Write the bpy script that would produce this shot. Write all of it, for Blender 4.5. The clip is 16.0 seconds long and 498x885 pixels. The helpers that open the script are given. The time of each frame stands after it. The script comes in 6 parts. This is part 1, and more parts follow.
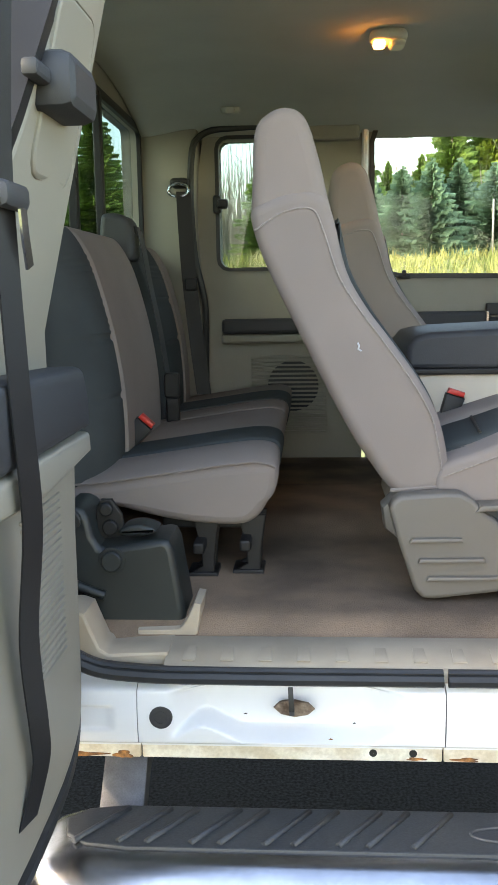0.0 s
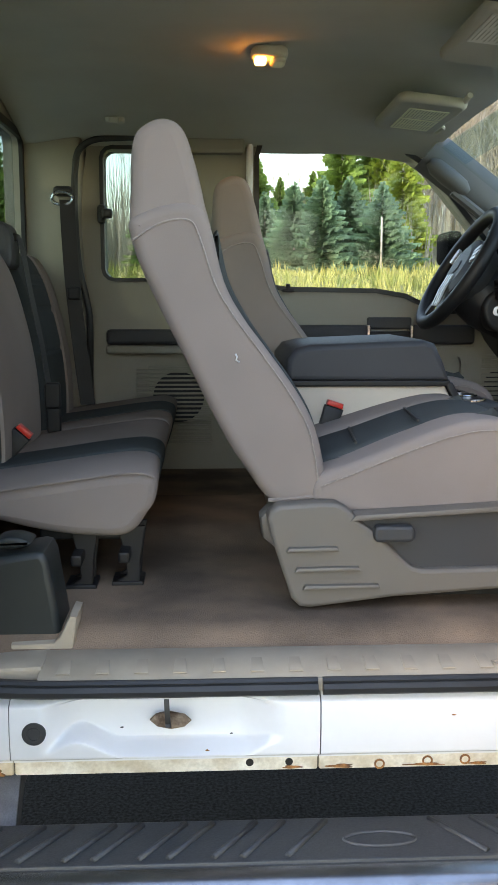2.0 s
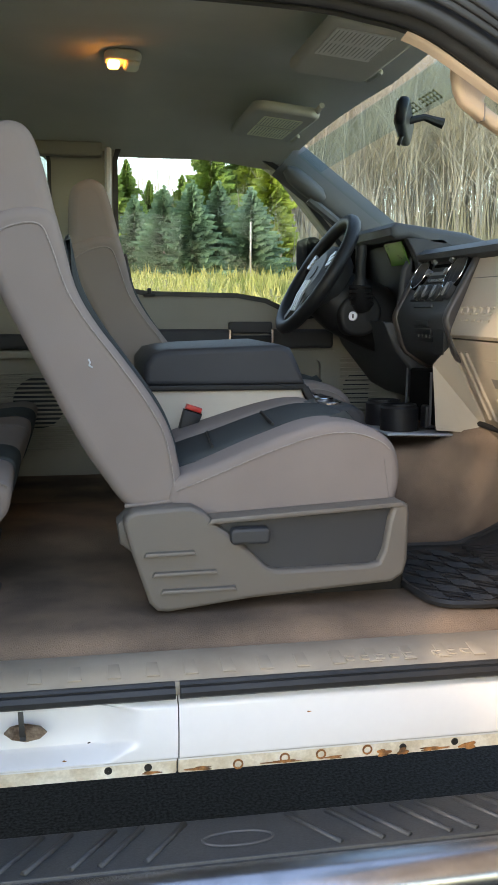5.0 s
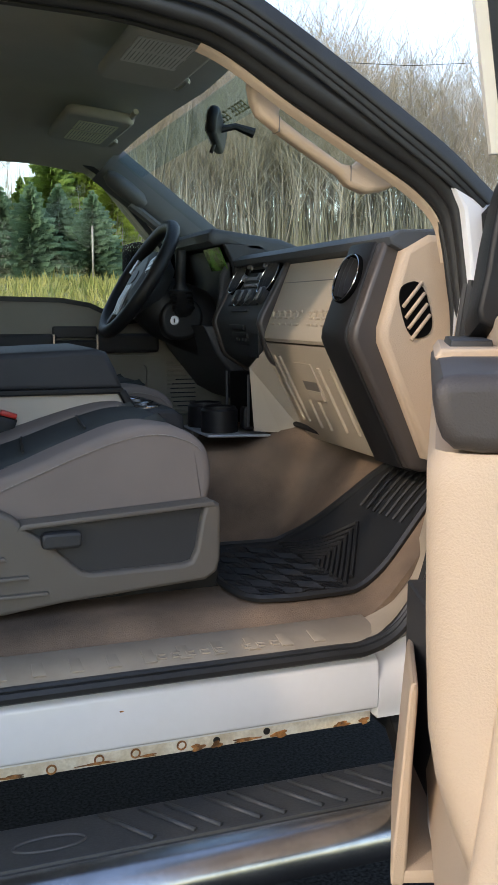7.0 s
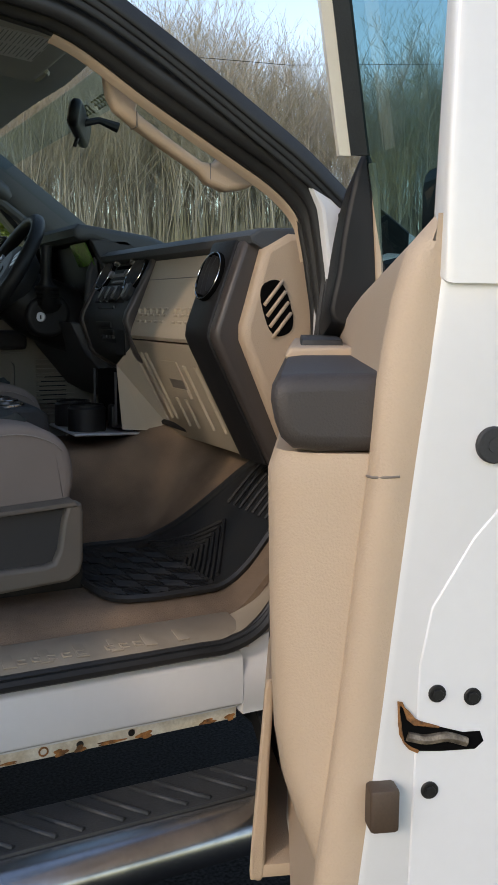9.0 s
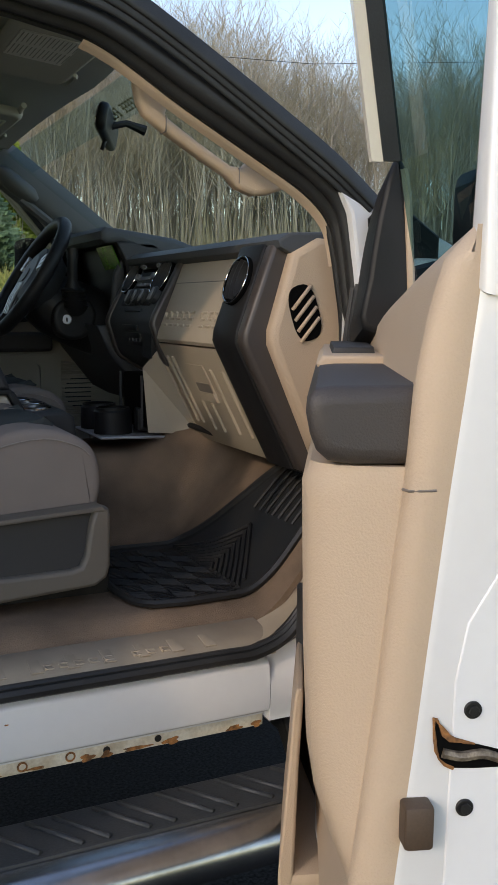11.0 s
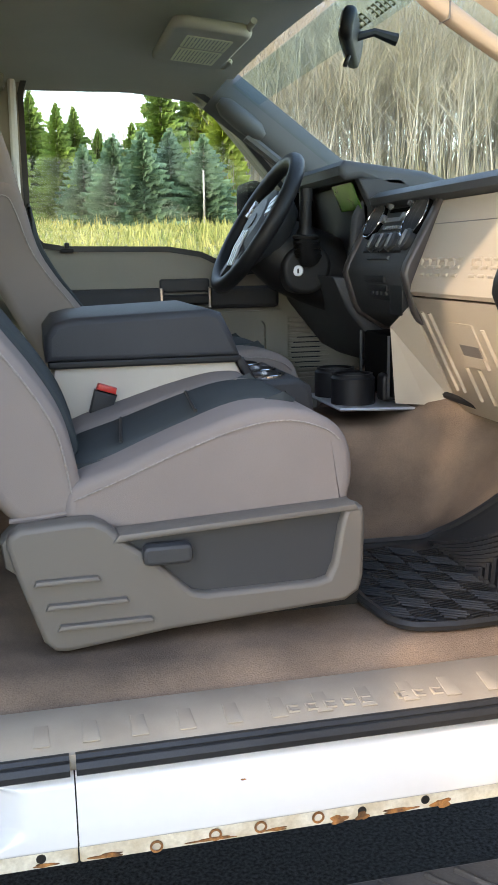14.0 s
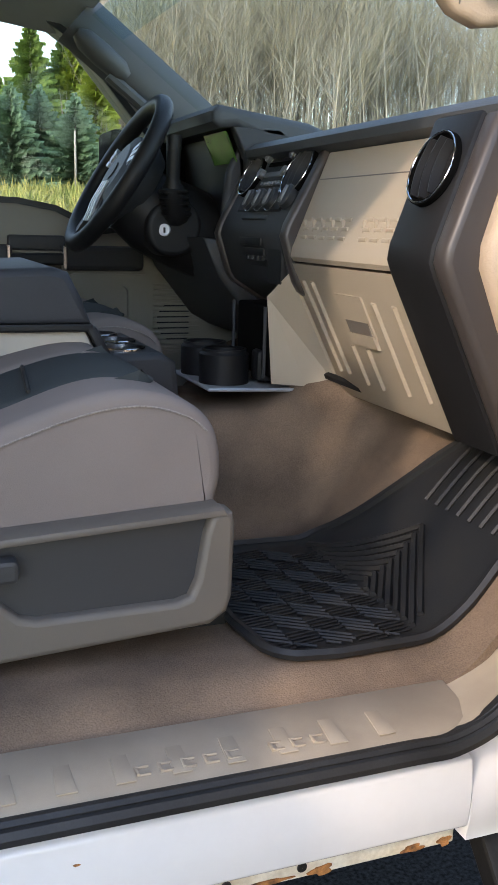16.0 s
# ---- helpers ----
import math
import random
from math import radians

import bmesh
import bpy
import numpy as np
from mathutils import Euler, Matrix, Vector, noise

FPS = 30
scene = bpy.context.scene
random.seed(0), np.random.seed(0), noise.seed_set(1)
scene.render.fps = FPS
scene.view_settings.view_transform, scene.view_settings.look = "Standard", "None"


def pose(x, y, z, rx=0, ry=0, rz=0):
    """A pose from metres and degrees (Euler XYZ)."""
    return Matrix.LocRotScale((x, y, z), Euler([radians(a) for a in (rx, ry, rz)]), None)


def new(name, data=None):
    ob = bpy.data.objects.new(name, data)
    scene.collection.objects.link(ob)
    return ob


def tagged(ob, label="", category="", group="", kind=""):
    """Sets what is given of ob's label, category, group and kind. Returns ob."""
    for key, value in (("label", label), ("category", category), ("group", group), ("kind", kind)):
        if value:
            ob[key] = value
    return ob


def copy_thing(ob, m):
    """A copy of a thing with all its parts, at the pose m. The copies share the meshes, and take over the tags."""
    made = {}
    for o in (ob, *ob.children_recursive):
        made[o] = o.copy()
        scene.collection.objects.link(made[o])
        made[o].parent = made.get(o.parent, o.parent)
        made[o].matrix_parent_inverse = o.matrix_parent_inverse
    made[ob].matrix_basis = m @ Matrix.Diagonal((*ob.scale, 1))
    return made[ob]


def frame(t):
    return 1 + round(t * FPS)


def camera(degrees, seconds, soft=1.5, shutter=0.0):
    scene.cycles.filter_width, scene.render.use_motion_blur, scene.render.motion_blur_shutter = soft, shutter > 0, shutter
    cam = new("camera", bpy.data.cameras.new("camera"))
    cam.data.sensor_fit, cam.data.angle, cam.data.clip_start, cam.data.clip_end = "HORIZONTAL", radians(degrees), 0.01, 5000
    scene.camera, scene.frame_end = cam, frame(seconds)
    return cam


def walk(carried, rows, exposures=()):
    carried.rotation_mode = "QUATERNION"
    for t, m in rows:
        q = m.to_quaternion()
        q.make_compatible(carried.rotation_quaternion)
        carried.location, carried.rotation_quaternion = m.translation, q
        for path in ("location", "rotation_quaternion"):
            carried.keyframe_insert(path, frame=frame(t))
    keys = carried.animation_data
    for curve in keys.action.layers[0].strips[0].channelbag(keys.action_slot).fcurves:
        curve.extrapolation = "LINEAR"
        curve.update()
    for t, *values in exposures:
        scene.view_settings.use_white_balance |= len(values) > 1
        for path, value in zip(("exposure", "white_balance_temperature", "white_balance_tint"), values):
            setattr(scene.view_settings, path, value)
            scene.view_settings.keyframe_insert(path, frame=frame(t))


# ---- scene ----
cam = camera(30.0, 16.0)
# seconds, x, y, z, yaw, pitch, lean to the right
ROWS = [
    (0.0, 0.904, -1.412, 1.254, 3.97, -9.22, 0.98),
    (0.5, 0.915, -1.411, 1.253, 2.95, -8.98, 0.88),
    (1.0, 0.919, -1.421, 1.251, 1.14, -8.77, 0.59),
    (1.5, 0.922, -1.423, 1.251, -0.71, -8.61, 0.25),
    (2.0, 0.932, -1.412, 1.251, -2.65, -8.53, -0.05),
    (2.5, 0.933, -1.413, 1.251, -4.07, -8.45, -0.41),
    (3.0, 0.937, -1.410, 1.250, -5.46, -8.31, -0.72),
    (3.5, 0.942, -1.407, 1.249, -7.00, -8.27, -0.82),
    (4.0, 0.949, -1.410, 1.250, -8.51, -8.25, -0.68),
    (6.5, 1.007, -1.450, 1.258, -15.95, -8.16, 0.07),
    (7.0, 1.029, -1.464, 1.253, -19.83, -7.98, -0.12),
    (7.5, 1.049, -1.475, 1.256, -23.68, -8.12, -0.42),
    (8.0, 1.061, -1.480, 1.256, -25.52, -8.15, -0.39),
    (8.5, 1.069, -1.477, 1.256, -27.02, -8.18, -0.45),
    (11.0, 1.062, -1.461, 1.267, -25.69, -8.25, -0.52),
    (11.5, 1.042, -1.449, 1.271, -21.54, -8.58, -0.01),
    (12.0, 1.026, -1.443, 1.269, -17.51, -8.65, 0.64),
    (12.5, 1.011, -1.429, 1.267, -15.05, -8.73, 1.04),
    (13.0, 1.016, -1.346, 1.258, -13.36, -9.12, 1.30),
    (13.5, 1.069, -1.178, 1.264, -12.48, -10.53, 1.24),
    (14.0, 1.097, -1.092, 1.265, -12.87, -11.28, 0.99),
    (14.5, 1.106, -0.993, 1.242, -14.58, -11.49, -0.14),
    (15.0, 1.139, -0.930, 1.227, -16.50, -11.70, -0.57),
    (15.5, 1.176, -0.877, 1.228, -18.38, -12.10, -0.93),
    (16.0, 1.186, -0.846, 1.239, -20.97, -13.03, -1.52),
]
EXPOSURES = [(0.0, 3.15, 8800, 16), (2.0, 2.85, 8600, 17), (3.5, 2.68, 8500, 17), (6.5, 2.15, 8300, 16), (7.0, 1.8, 7900, 16), (8.0, 1.25, 8000, 16), (8.5, 1.15, 8100, 16), (11.0, 1.2, 8100, 16), (11.5, 1.8, 7900, 15), (12.5, 2.4, 8300, 16), (13.5, 2.9, 8300, 17), (14.5, 2.85, 8000, 18), (15.5, 2.55, 7800, 18), (16.0, 2.35, 7800, 18)]
walk(cam, [(t, pose(x, y, z) @ pose(0, 0, 0, 0, 0, yaw) @ pose(0, 0, 0, 90 + pitch) @ pose(0, 0, 0, 0, 0, -lean)) for t, x, y, z, yaw, pitch, lean in ROWS], EXPOSURES)

# ---- world and sun ----
SUN_DIR = Vector((1.0, 0.54, -0.60)).normalized()     # the way the sunlight travels
w = bpy.data.worlds.new("world")
scene.world = w
w.use_nodes = True
bgn = w.node_tree.nodes["Background"]
skyn = w.node_tree.nodes.new("ShaderNodeTexSky")
skyn.sky_type = "NISHITA"
skyn.sun_disc = False
skyn.sun_elevation = math.asin(-SUN_DIR.z)
skyn.sun_rotation = math.atan2(-SUN_DIR.x, -SUN_DIR.y)
skyn.air_density, skyn.dust_density, skyn.ozone_density = 1.0, 0.4, 2.0
w.node_tree.links.new(skyn.outputs[0], bgn.inputs[0])
bgn.inputs[1].default_value = 0.15
sl = bpy.data.lights.new("sun", "SUN")
sl.energy, sl.angle, sl.color = 0.41, radians(1.6), (1.0, 0.93, 0.82)
so = new("sun", sl)
so.matrix_world = Matrix.Translation((0, 0, 30)) @ SUN_DIR.to_track_quat("-Z", "Y").to_matrix().to_4x4()

# ---- materials ----


def mat(name, col, rough=0.6, metal=0.0, var=0.12, scale=6.0, fine=400.0, bump=0.0, spec=0.5, tint=None, coat=0.0):
    """Principled surface, its colour varied at two scales, with fine relief. tint: second colour of large stains."""
    m = bpy.data.materials.new(name)
    m.use_nodes = True
    nt = m.node_tree
    b = nt.nodes["Principled BSDF"]
    b.inputs["Roughness"].default_value = rough
    b.inputs["Metallic"].default_value = metal
    b.inputs["Specular IOR Level"].default_value = spec
    b.inputs["Coat Weight"].default_value = coat
    tc = nt.nodes.new("ShaderNodeTexCoord")
    n1 = nt.nodes.new("ShaderNodeTexNoise")
    n1.inputs["Scale"].default_value = scale
    n1.inputs["Detail"].default_value = 5
    n2 = nt.nodes.new("ShaderNodeTexNoise")
    n2.inputs["Scale"].default_value = fine
    n2.inputs["Detail"].default_value = 3
    for n in (n1, n2):
        nt.links.new(tc.outputs["Object"], n.inputs["Vector"])
    mix = nt.nodes.new("ShaderNodeMix")
    mix.data_type = "RGBA"
    dark = [c * (1 - var) for c in col]
    lite = [min(1, c * (1 + var)) for c in col]
    if tint:
        dark = tint
    mix.inputs[6].default_value = (*dark, 1)
    mix.inputs[7].default_value = (*lite, 1)
    ramp = nt.nodes.new("ShaderNodeMapRange")
    ramp.inputs[1].default_value, ramp.inputs[2].default_value = 0.35, 0.65
    nt.links.new(n1.outputs["Fac"], ramp.inputs[0])
    nt.links.new(ramp.outputs[0], mix.inputs[0])
    mul = nt.nodes.new("ShaderNodeMix")
    mul.data_type, mul.blend_type = "RGBA", "MULTIPLY"
    mul.inputs[0].default_value = min(1.0, var * 3)
    nt.links.new(mix.outputs[2], mul.inputs[6])
    r2 = nt.nodes.new("ShaderNodeMapRange")
    r2.inputs[1].default_value, r2.inputs[2].default_value, r2.inputs[3].default_value, r2.inputs[4].default_value = 0.3, 0.7, 0.75, 1.15
    nt.links.new(n2.outputs["Fac"], r2.inputs[0])
    nt.links.new(r2.outputs[0], mul.inputs[7])
    nt.links.new(mul.outputs[2], b.inputs["Base Color"])
    if bump:
        bp = nt.nodes.new("ShaderNodeBump")
        bp.inputs["Strength"].default_value = bump
        bp.inputs["Distance"].default_value = 0.001
        nt.links.new(n2.outputs["Fac"], bp.inputs["Height"])
        nt.links.new(bp.outputs[0], b.inputs["Normal"])
    return m


def glass(name, col, alpha):
    """A thin pane: a clear part and a mirror part."""
    m = bpy.data.materials.new(name)
    m.use_nodes = True
    nt = m.node_tree
    b = nt.nodes["Principled BSDF"]
    tr = nt.nodes.new("ShaderNodeBsdfTransparent")
    tr.inputs[0].default_value = (*col, 1)
    gl = nt.nodes.new("ShaderNodeBsdfGlossy")
    gl.inputs["Roughness"].default_value = 0.02
    mx = nt.nodes.new("ShaderNodeMixShader")
    mx.inputs[0].default_value = alpha
    nt.links.new(tr.outputs[0], mx.inputs[1])
    nt.links.new(gl.outputs[0], mx.inputs[2])
    nt.links.new(mx.outputs[0], nt.nodes["Material Output"].inputs[0])
    nt.nodes.remove(b)
    return m


def glow(name, col, strength):
    m = bpy.data.materials.new(name)
    m.use_nodes = True
    b = m.node_tree.nodes["Principled BSDF"]
    b.inputs["Base Color"].default_value = (*col, 1)
    b.inputs["Emission Color"].default_value = (*col, 1)
    b.inputs["Emission Strength"].default_value = strength
    return m


CLOTH = mat("cloth_light", (0.232, 0.194, 0.175), 0.9, var=0.05, scale=5, fine=900, bump=0.35, spec=0.2)
CLOTHD = mat("cloth_dark", (0.050, 0.058, 0.059), 0.85, var=0.1, scale=7, fine=700, bump=0.5, spec=0.2)
STITCH = mat("stitching", (0.27, 0.232, 0.212), 0.8, var=0.2, scale=300, fine=1200)
TAN = mat("tan_trim", (0.455, 0.38, 0.29), 0.5, var=0.03, scale=3, fine=1500, bump=0.25, spec=0.35)
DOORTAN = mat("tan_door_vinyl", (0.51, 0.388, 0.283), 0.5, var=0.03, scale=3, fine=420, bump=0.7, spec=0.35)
SILLTAN = mat("sill_plastic", (0.43, 0.355, 0.27), 0.5, var=0.07, scale=9, fine=900, bump=0.15, tint=(0.37, 0.30, 0.225))
SHIELD = mat("seat_shield_plastic", (0.138, 0.122, 0.105), 0.5, var=0.03, scale=4, fine=1200, bump=0.2)
LINER = mat("headliner_cloth", (0.49, 0.49, 0.42), 0.95, var=0.05, scale=4, fine=900, bump=0.3, spec=0.1)
CARPET = mat("carpet", (0.225, 0.155, 0.108), 0.95, var=0.28, scale=5, fine=450, bump=1.0, spec=0.1, tint=(0.135, 0.10, 0.076))
BLACK = mat("black_plastic", (0.012, 0.012, 0.013), 0.5, var=0.15, scale=8, fine=900, bump=0.25, spec=0.35)
# Near-black with the shade of hollows put into the colour; also plain black parts.
VOID = mat("hollow_shade_black", (0.004, 0.004, 0.004), 0.95, var=0.1, spec=0.05)
DGREY = mat("dark_grey_vinyl", (0.031, 0.033, 0.038), 0.58, var=0.08, scale=6, fine=700, bump=0.4)
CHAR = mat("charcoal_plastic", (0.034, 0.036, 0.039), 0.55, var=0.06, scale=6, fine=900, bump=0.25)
WRAP = mat("joint_and_recess_shade", (0.17, 0.145, 0.125), 0.4, var=0.04, scale=6, fine=900, bump=0.15)
PILLAR = mat("pillar_grey_plastic", (0.085, 0.09, 0.093), 0.55, var=0.04, scale=4, fine=1000, bump=0.2)
# Darker, greyer copy of the door tan; shade on these sides put into colour.
FARTRIM = mat("shaded_trim_plastic", (0.273, 0.255, 0.211), 0.55, var=0.04, scale=4, fine=1000, bump=0.2)
RUBBER = mat("black_rubber", (0.022, 0.023, 0.026), 0.6, var=0.25, scale=14, fine=500, bump=0.3, tint=(0.036, 0.037, 0.038))
SEAL = mat("door_seal_rubber", (0.020, 0.021, 0.022), 0.5, var=0.2, scale=12, fine=400, bump=0.2)
STEPPAD = mat("step_pad_rubber", (0.024, 0.028, 0.033), 0.5, var=0.3, scale=10, fine=300, bump=0.4, tint=(0.042, 0.045, 0.048))
MATRUBBER = mat("mat_rubber", (0.010, 0.011, 0.013), 0.5, var=0.25, scale=14, fine=500, bump=0.3, tint=(0.018, 0.018, 0.018))
PAINT = mat("white_paint", (0.74, 0.75, 0.765), 0.22, var=0.015, scale=3, fine=60, spec=0.5, coat=0.6)
CREAM = mat("cream_undercoat", (0.68, 0.65, 0.57), 0.6, var=0.12, scale=25, fine=200, bump=0.3, tint=(0.55, 0.47, 0.35))
RUST = mat("rust", (0.33, 0.14, 0.045), 0.9, var=0.4, scale=60, fine=400, bump=0.8, tint=(0.08, 0.04, 0.02))
CHROME = mat("chrome", (0.75, 0.76, 0.78), 0.12, 1.0, var=0.05, scale=20, fine=300)
STEEL = mat("grey_steel", (0.17, 0.17, 0.175), 0.6, 1.0, var=0.15, scale=25, fine=400)
HINGE = mat("hinge_cover_plastic", (0.017, 0.022, 0.022), 0.42, var=0.12, scale=9, fine=900, bump=0.25)
DARKMETAL = mat("dark_metal", (0.03, 0.03, 0.03), 0.5, 0.6, var=0.2, scale=20, fine=300)
GLASS = glass("window_glass", (0.87, 0.90, 0.88), 0.010)
WSGLASS = glass("windshield_glass", (0.80, 0.89, 0.84), 0.008)
GLASSD = glass("tinted_glass", (0.50, 0.56, 0.53), 0.018)
REARGLASS = glass("rear_privacy_glass", (0.40, 0.47, 0.45), 0.03)
DOORGLASS = glass("door_glass", (0.24, 0.42, 0.44), 0.10)
RED = mat("red_button", (0.6, 0.03, 0.02), 0.4, var=0.05)
# Driver visor labels: green window reflection is put into the paper colour.
PAPERREFL = mat("visor_label", (0.80, 0.82, 0.60), 0.6, var=0.05)
INK = mat("label_print", (0.15, 0.17, 0.08), 0.7, var=0.1)
SILVER = mat("silver_plastic", (0.45, 0.47, 0.5), 0.35, 0.4, var=0.05)
LAMP = glow("lit_bulb", (1.0, 0.40, 0.08), 6.0)
LENS = mat("lamp_lens", (0.6, 0.56, 0.45), 0.3, var=0.05)
# Reflection in the cluster lens, painted as a plain green surface.
GREENREFL = mat("green_lens_reflection", (0.06, 0.17, 0.02), 0.2, var=0.1, scale=20)

STACKEDGE = mat("dark_bronze_trim", (0.062, 0.052, 0.048), 0.4, var=0.05, scale=6, fine=900, bump=0.15)
# Lighter and bluer than the dark grey vinyl: sky glare put into the colour.
DASHTOP = mat("dash_top_vinyl_sky_sheen", (0.066, 0.073, 0.082), 0.6, var=0.07, scale=6, fine=700, bump=0.4)
BUTTON = mat("grey_button_plastic", (0.17, 0.175, 0.182), 0.4, var=0.08, scale=30, fine=900)

# ---- shape helpers ----


class Shape:
    """Vertices and faces gathered for one mesh."""

    def __init__(self):
        self.v, self.f = [], []

    def add(self, v, f):
        k = len(self.v)
        self.v += [tuple(p) for p in v]
        self.f += [tuple(i + k for i in q) for q in f]
        return self


def part(name, shape, material, parent=None, label="", sharp=38):
    me = bpy.data.meshes.new(name)
    me.from_pydata(shape.v, [], shape.f)
    bm = bmesh.new()
    bm.from_mesh(me)
    bmesh.ops.recalc_face_normals(bm, faces=bm.faces)
    bm.to_mesh(me)
    bm.free()
    for p in me.polygons:
        p.use_smooth = len(p.vertices) < 6
    me.set_sharp_from_angle(angle=radians(sharp))
    flat = [p.index for p in me.polygons if len(p.vertices) > 5]
    for k in flat:
        me.polygons[k].use_smooth = False
    me.materials.append(material)
    ob = new(name, me)
    if parent:
        ob.parent = parent
        if parent.type == "EMPTY" and not parent.get("local"):
            ob.matrix_parent_inverse = Matrix.Translation(-parent.location)
    if label:
        tagged(ob, label)
    return ob


def thing(name, loc, label, category, group="", kind="", turn=None):
    """An empty at the base of a thing. With turn, its parts are given in its own axes."""
    e = new(name)
    e.empty_display_size = 0.1
    e.location = loc
    if turn is not None:
        e["local"] = 1
        e.rotation_euler = (0, 0, radians(turn))
    return tagged(e, label, category, group, kind)


def curve(pts, n=5, closed=True):
    """Points on a soft line through pts."""
    out, k = [], len(pts)
    for i in range(k if closed else k - 1):
        g = [pts[(i + j) % k] if closed else pts[min(max(i + j, 0), k - 1)] for j in (-1, 0, 1, 2)]
        for s in range(n):
            t = s / n
            out.append(tuple(0.5 * (2 * b + (c - a) * t + (2 * a - 5 * b + 4 * c - d) * t * t + (3 * b - a - 3 * c + d) * t ** 3) for a, b, c, d in zip(*g)))
    if not closed:
        out.append(tuple(pts[-1]))
    return out


def inset(prof, d):
    """A closed outline moved inwards by d."""
    area = sum(a[0] * b[1] - b[0] * a[1] for a, b in zip(prof, prof[1:] + prof[:1]))
    s = 1 if area > 0 else -1
    out, k = [], len(prof)
    for i in range(k):
        a, b, c = Vector(prof[i - 1]), Vector(prof[i]), Vector(prof[(i + 1) % k])
        u, v = (b - a), (c - b)
        if u.length < 1e-9 or v.length < 1e-9:
            out.append(tuple(b))
            continue
        u.normalize(), v.normalize()
        n1, n2 = Vector((-u.y, u.x)) * s, Vector((-v.y, v.x)) * s
        n = n1 + n2
        if n.length < 1e-6:
            n = n1
        n.normalize()
        out.append(tuple(b + n * d / max(0.8, n.dot(n1))))
    return out


AX = {"x": lambda a, b, c: (c, a, b), "y": lambda a, b, c: (a, c, b), "z": lambda a, b, c: (a, b, c)}


def rprism(prof, lo, hi, r=0.004, n=3, axis="y", shape=None, lean=(0, 0)):
    """An outline pushed from lo to hi along an axis, its rims rounded by r. For x the outline is (y, z), for y (x, z), for z (x, y).
    lean: how far the outline shifts over the whole depth."""
    s = shape or Shape()
    sec = [(lo + r * (1 - math.cos(math.pi / 2 * k / n)), r * (1 - math.sin(math.pi / 2 * k / n))) for k in range(n + 1)]
    sec += [(lo + hi - y, d) for y, d in reversed(sec)]
    v, k = [], len(prof)
    for y, d in sec:
        t = (y - lo) / (hi - lo)
        v += [AX[axis](a + lean[0] * t, b + lean[1] * t, y) for a, b in (inset(prof, d) if d > 1e-6 else prof)]
    f = [tuple(range(k)), tuple(range((len(sec) - 1) * k, len(sec) * k))]
    for i in range(len(sec) - 1):
        for j in range(k):
            f.append((i * k + j, i * k + (j + 1) % k, (i + 1) * k + (j + 1) % k, (i + 1) * k + j))
    return s.add(v, f)


def rrect(a0, a1, b0, b1, r=0.01, n=3):
    """A rectangle with round corners."""
    out = []
    for ca, cb, q in ((a1 - r, b0 + r, -90), (a1 - r, b1 - r, 0), (a0 + r, b1 - r, 90), (a0 + r, b0 + r, 180)):
        out += [(ca + r * math.cos(radians(q + 90 * k / n)), cb + r * math.sin(radians(q + 90 * k / n))) for k in range(n + 1)]
    return out


def rbox(x0, x1, y0, y1, z0, z1, r=0.005, shape=None, n=2):
    r = min(r, (x1 - x0) * 0.45, (y1 - y0) * 0.45, (z1 - z0) * 0.45)
    return rprism(rrect(x0, x1, z0, z1, r, n), y0, y1, r, n, "y", shape)


def tube(pts, r, n=8, shape=None, closed=False, flat=1.0):
    """A round bar along pts; r may be a list."""
    s = shape or Shape()
    pts = [Vector(p) for p in pts]
    k = len(pts)
    v, f = [], []
    up = Vector((0.13, 0.21, 0.97))
    for i, p in enumerate(pts):
        d = (pts[(i + 1) % k] - pts[i - 1]) if closed else (pts[min(i + 1, k - 1)] - pts[max(i - 1, 0)])
        d.normalize()
        a = d.cross(up)
        if a.length < 0.05:
            a = d.cross(Vector((0.97, 0.2, 0.1)))
        a.normalize()
        b = d.cross(a)
        q = r[i] if isinstance(r, (list, tuple)) else r
        v += [p + a * q * math.cos(2 * math.pi * j / n) + b * q * flat * math.sin(2 * math.pi * j / n) for j in range(n)]
    for i in range(k if closed else k - 1):
        for j in range(n):
            i2 = (i + 1) % k
            f.append((i * n + j, i * n + (j + 1) % n, i2 * n + (j + 1) % n, i2 * n + j))
    if not closed:
        f += [tuple(range(n)), tuple(range((k - 1) * n, k * n))]
    return s.add(v, f)


def strap(pts, wide, thick=0.0015, shape=None):
    """A flat band along pts; wide is a vector across it, or a list of them."""
    s = shape or Shape()
    pts = [Vector(p) for p in pts]
    k = len(pts)
    v, f = [], []
    for i, p in enumerate(pts):
        d = (pts[min(i + 1, k - 1)] - pts[max(i - 1, 0)]).normalized()
        wv = Vector(wide[i] if isinstance(wide, list) else wide)
        nrm = d.cross(wv).normalized() * thick
        v += [p - wv / 2 - nrm, p + wv / 2 - nrm, p + wv / 2 + nrm, p - wv / 2 + nrm]
    for i in range(k - 1):
        for j in range(4):
            f.append((i * 4 + j, i * 4 + (j + 1) % 4, i * 4 + 4 + (j + 1) % 4, i * 4 + 4 + j))
    f += [(0, 1, 2, 3), tuple((k - 1) * 4 + j for j in range(4))]
    return s.add(v, f)


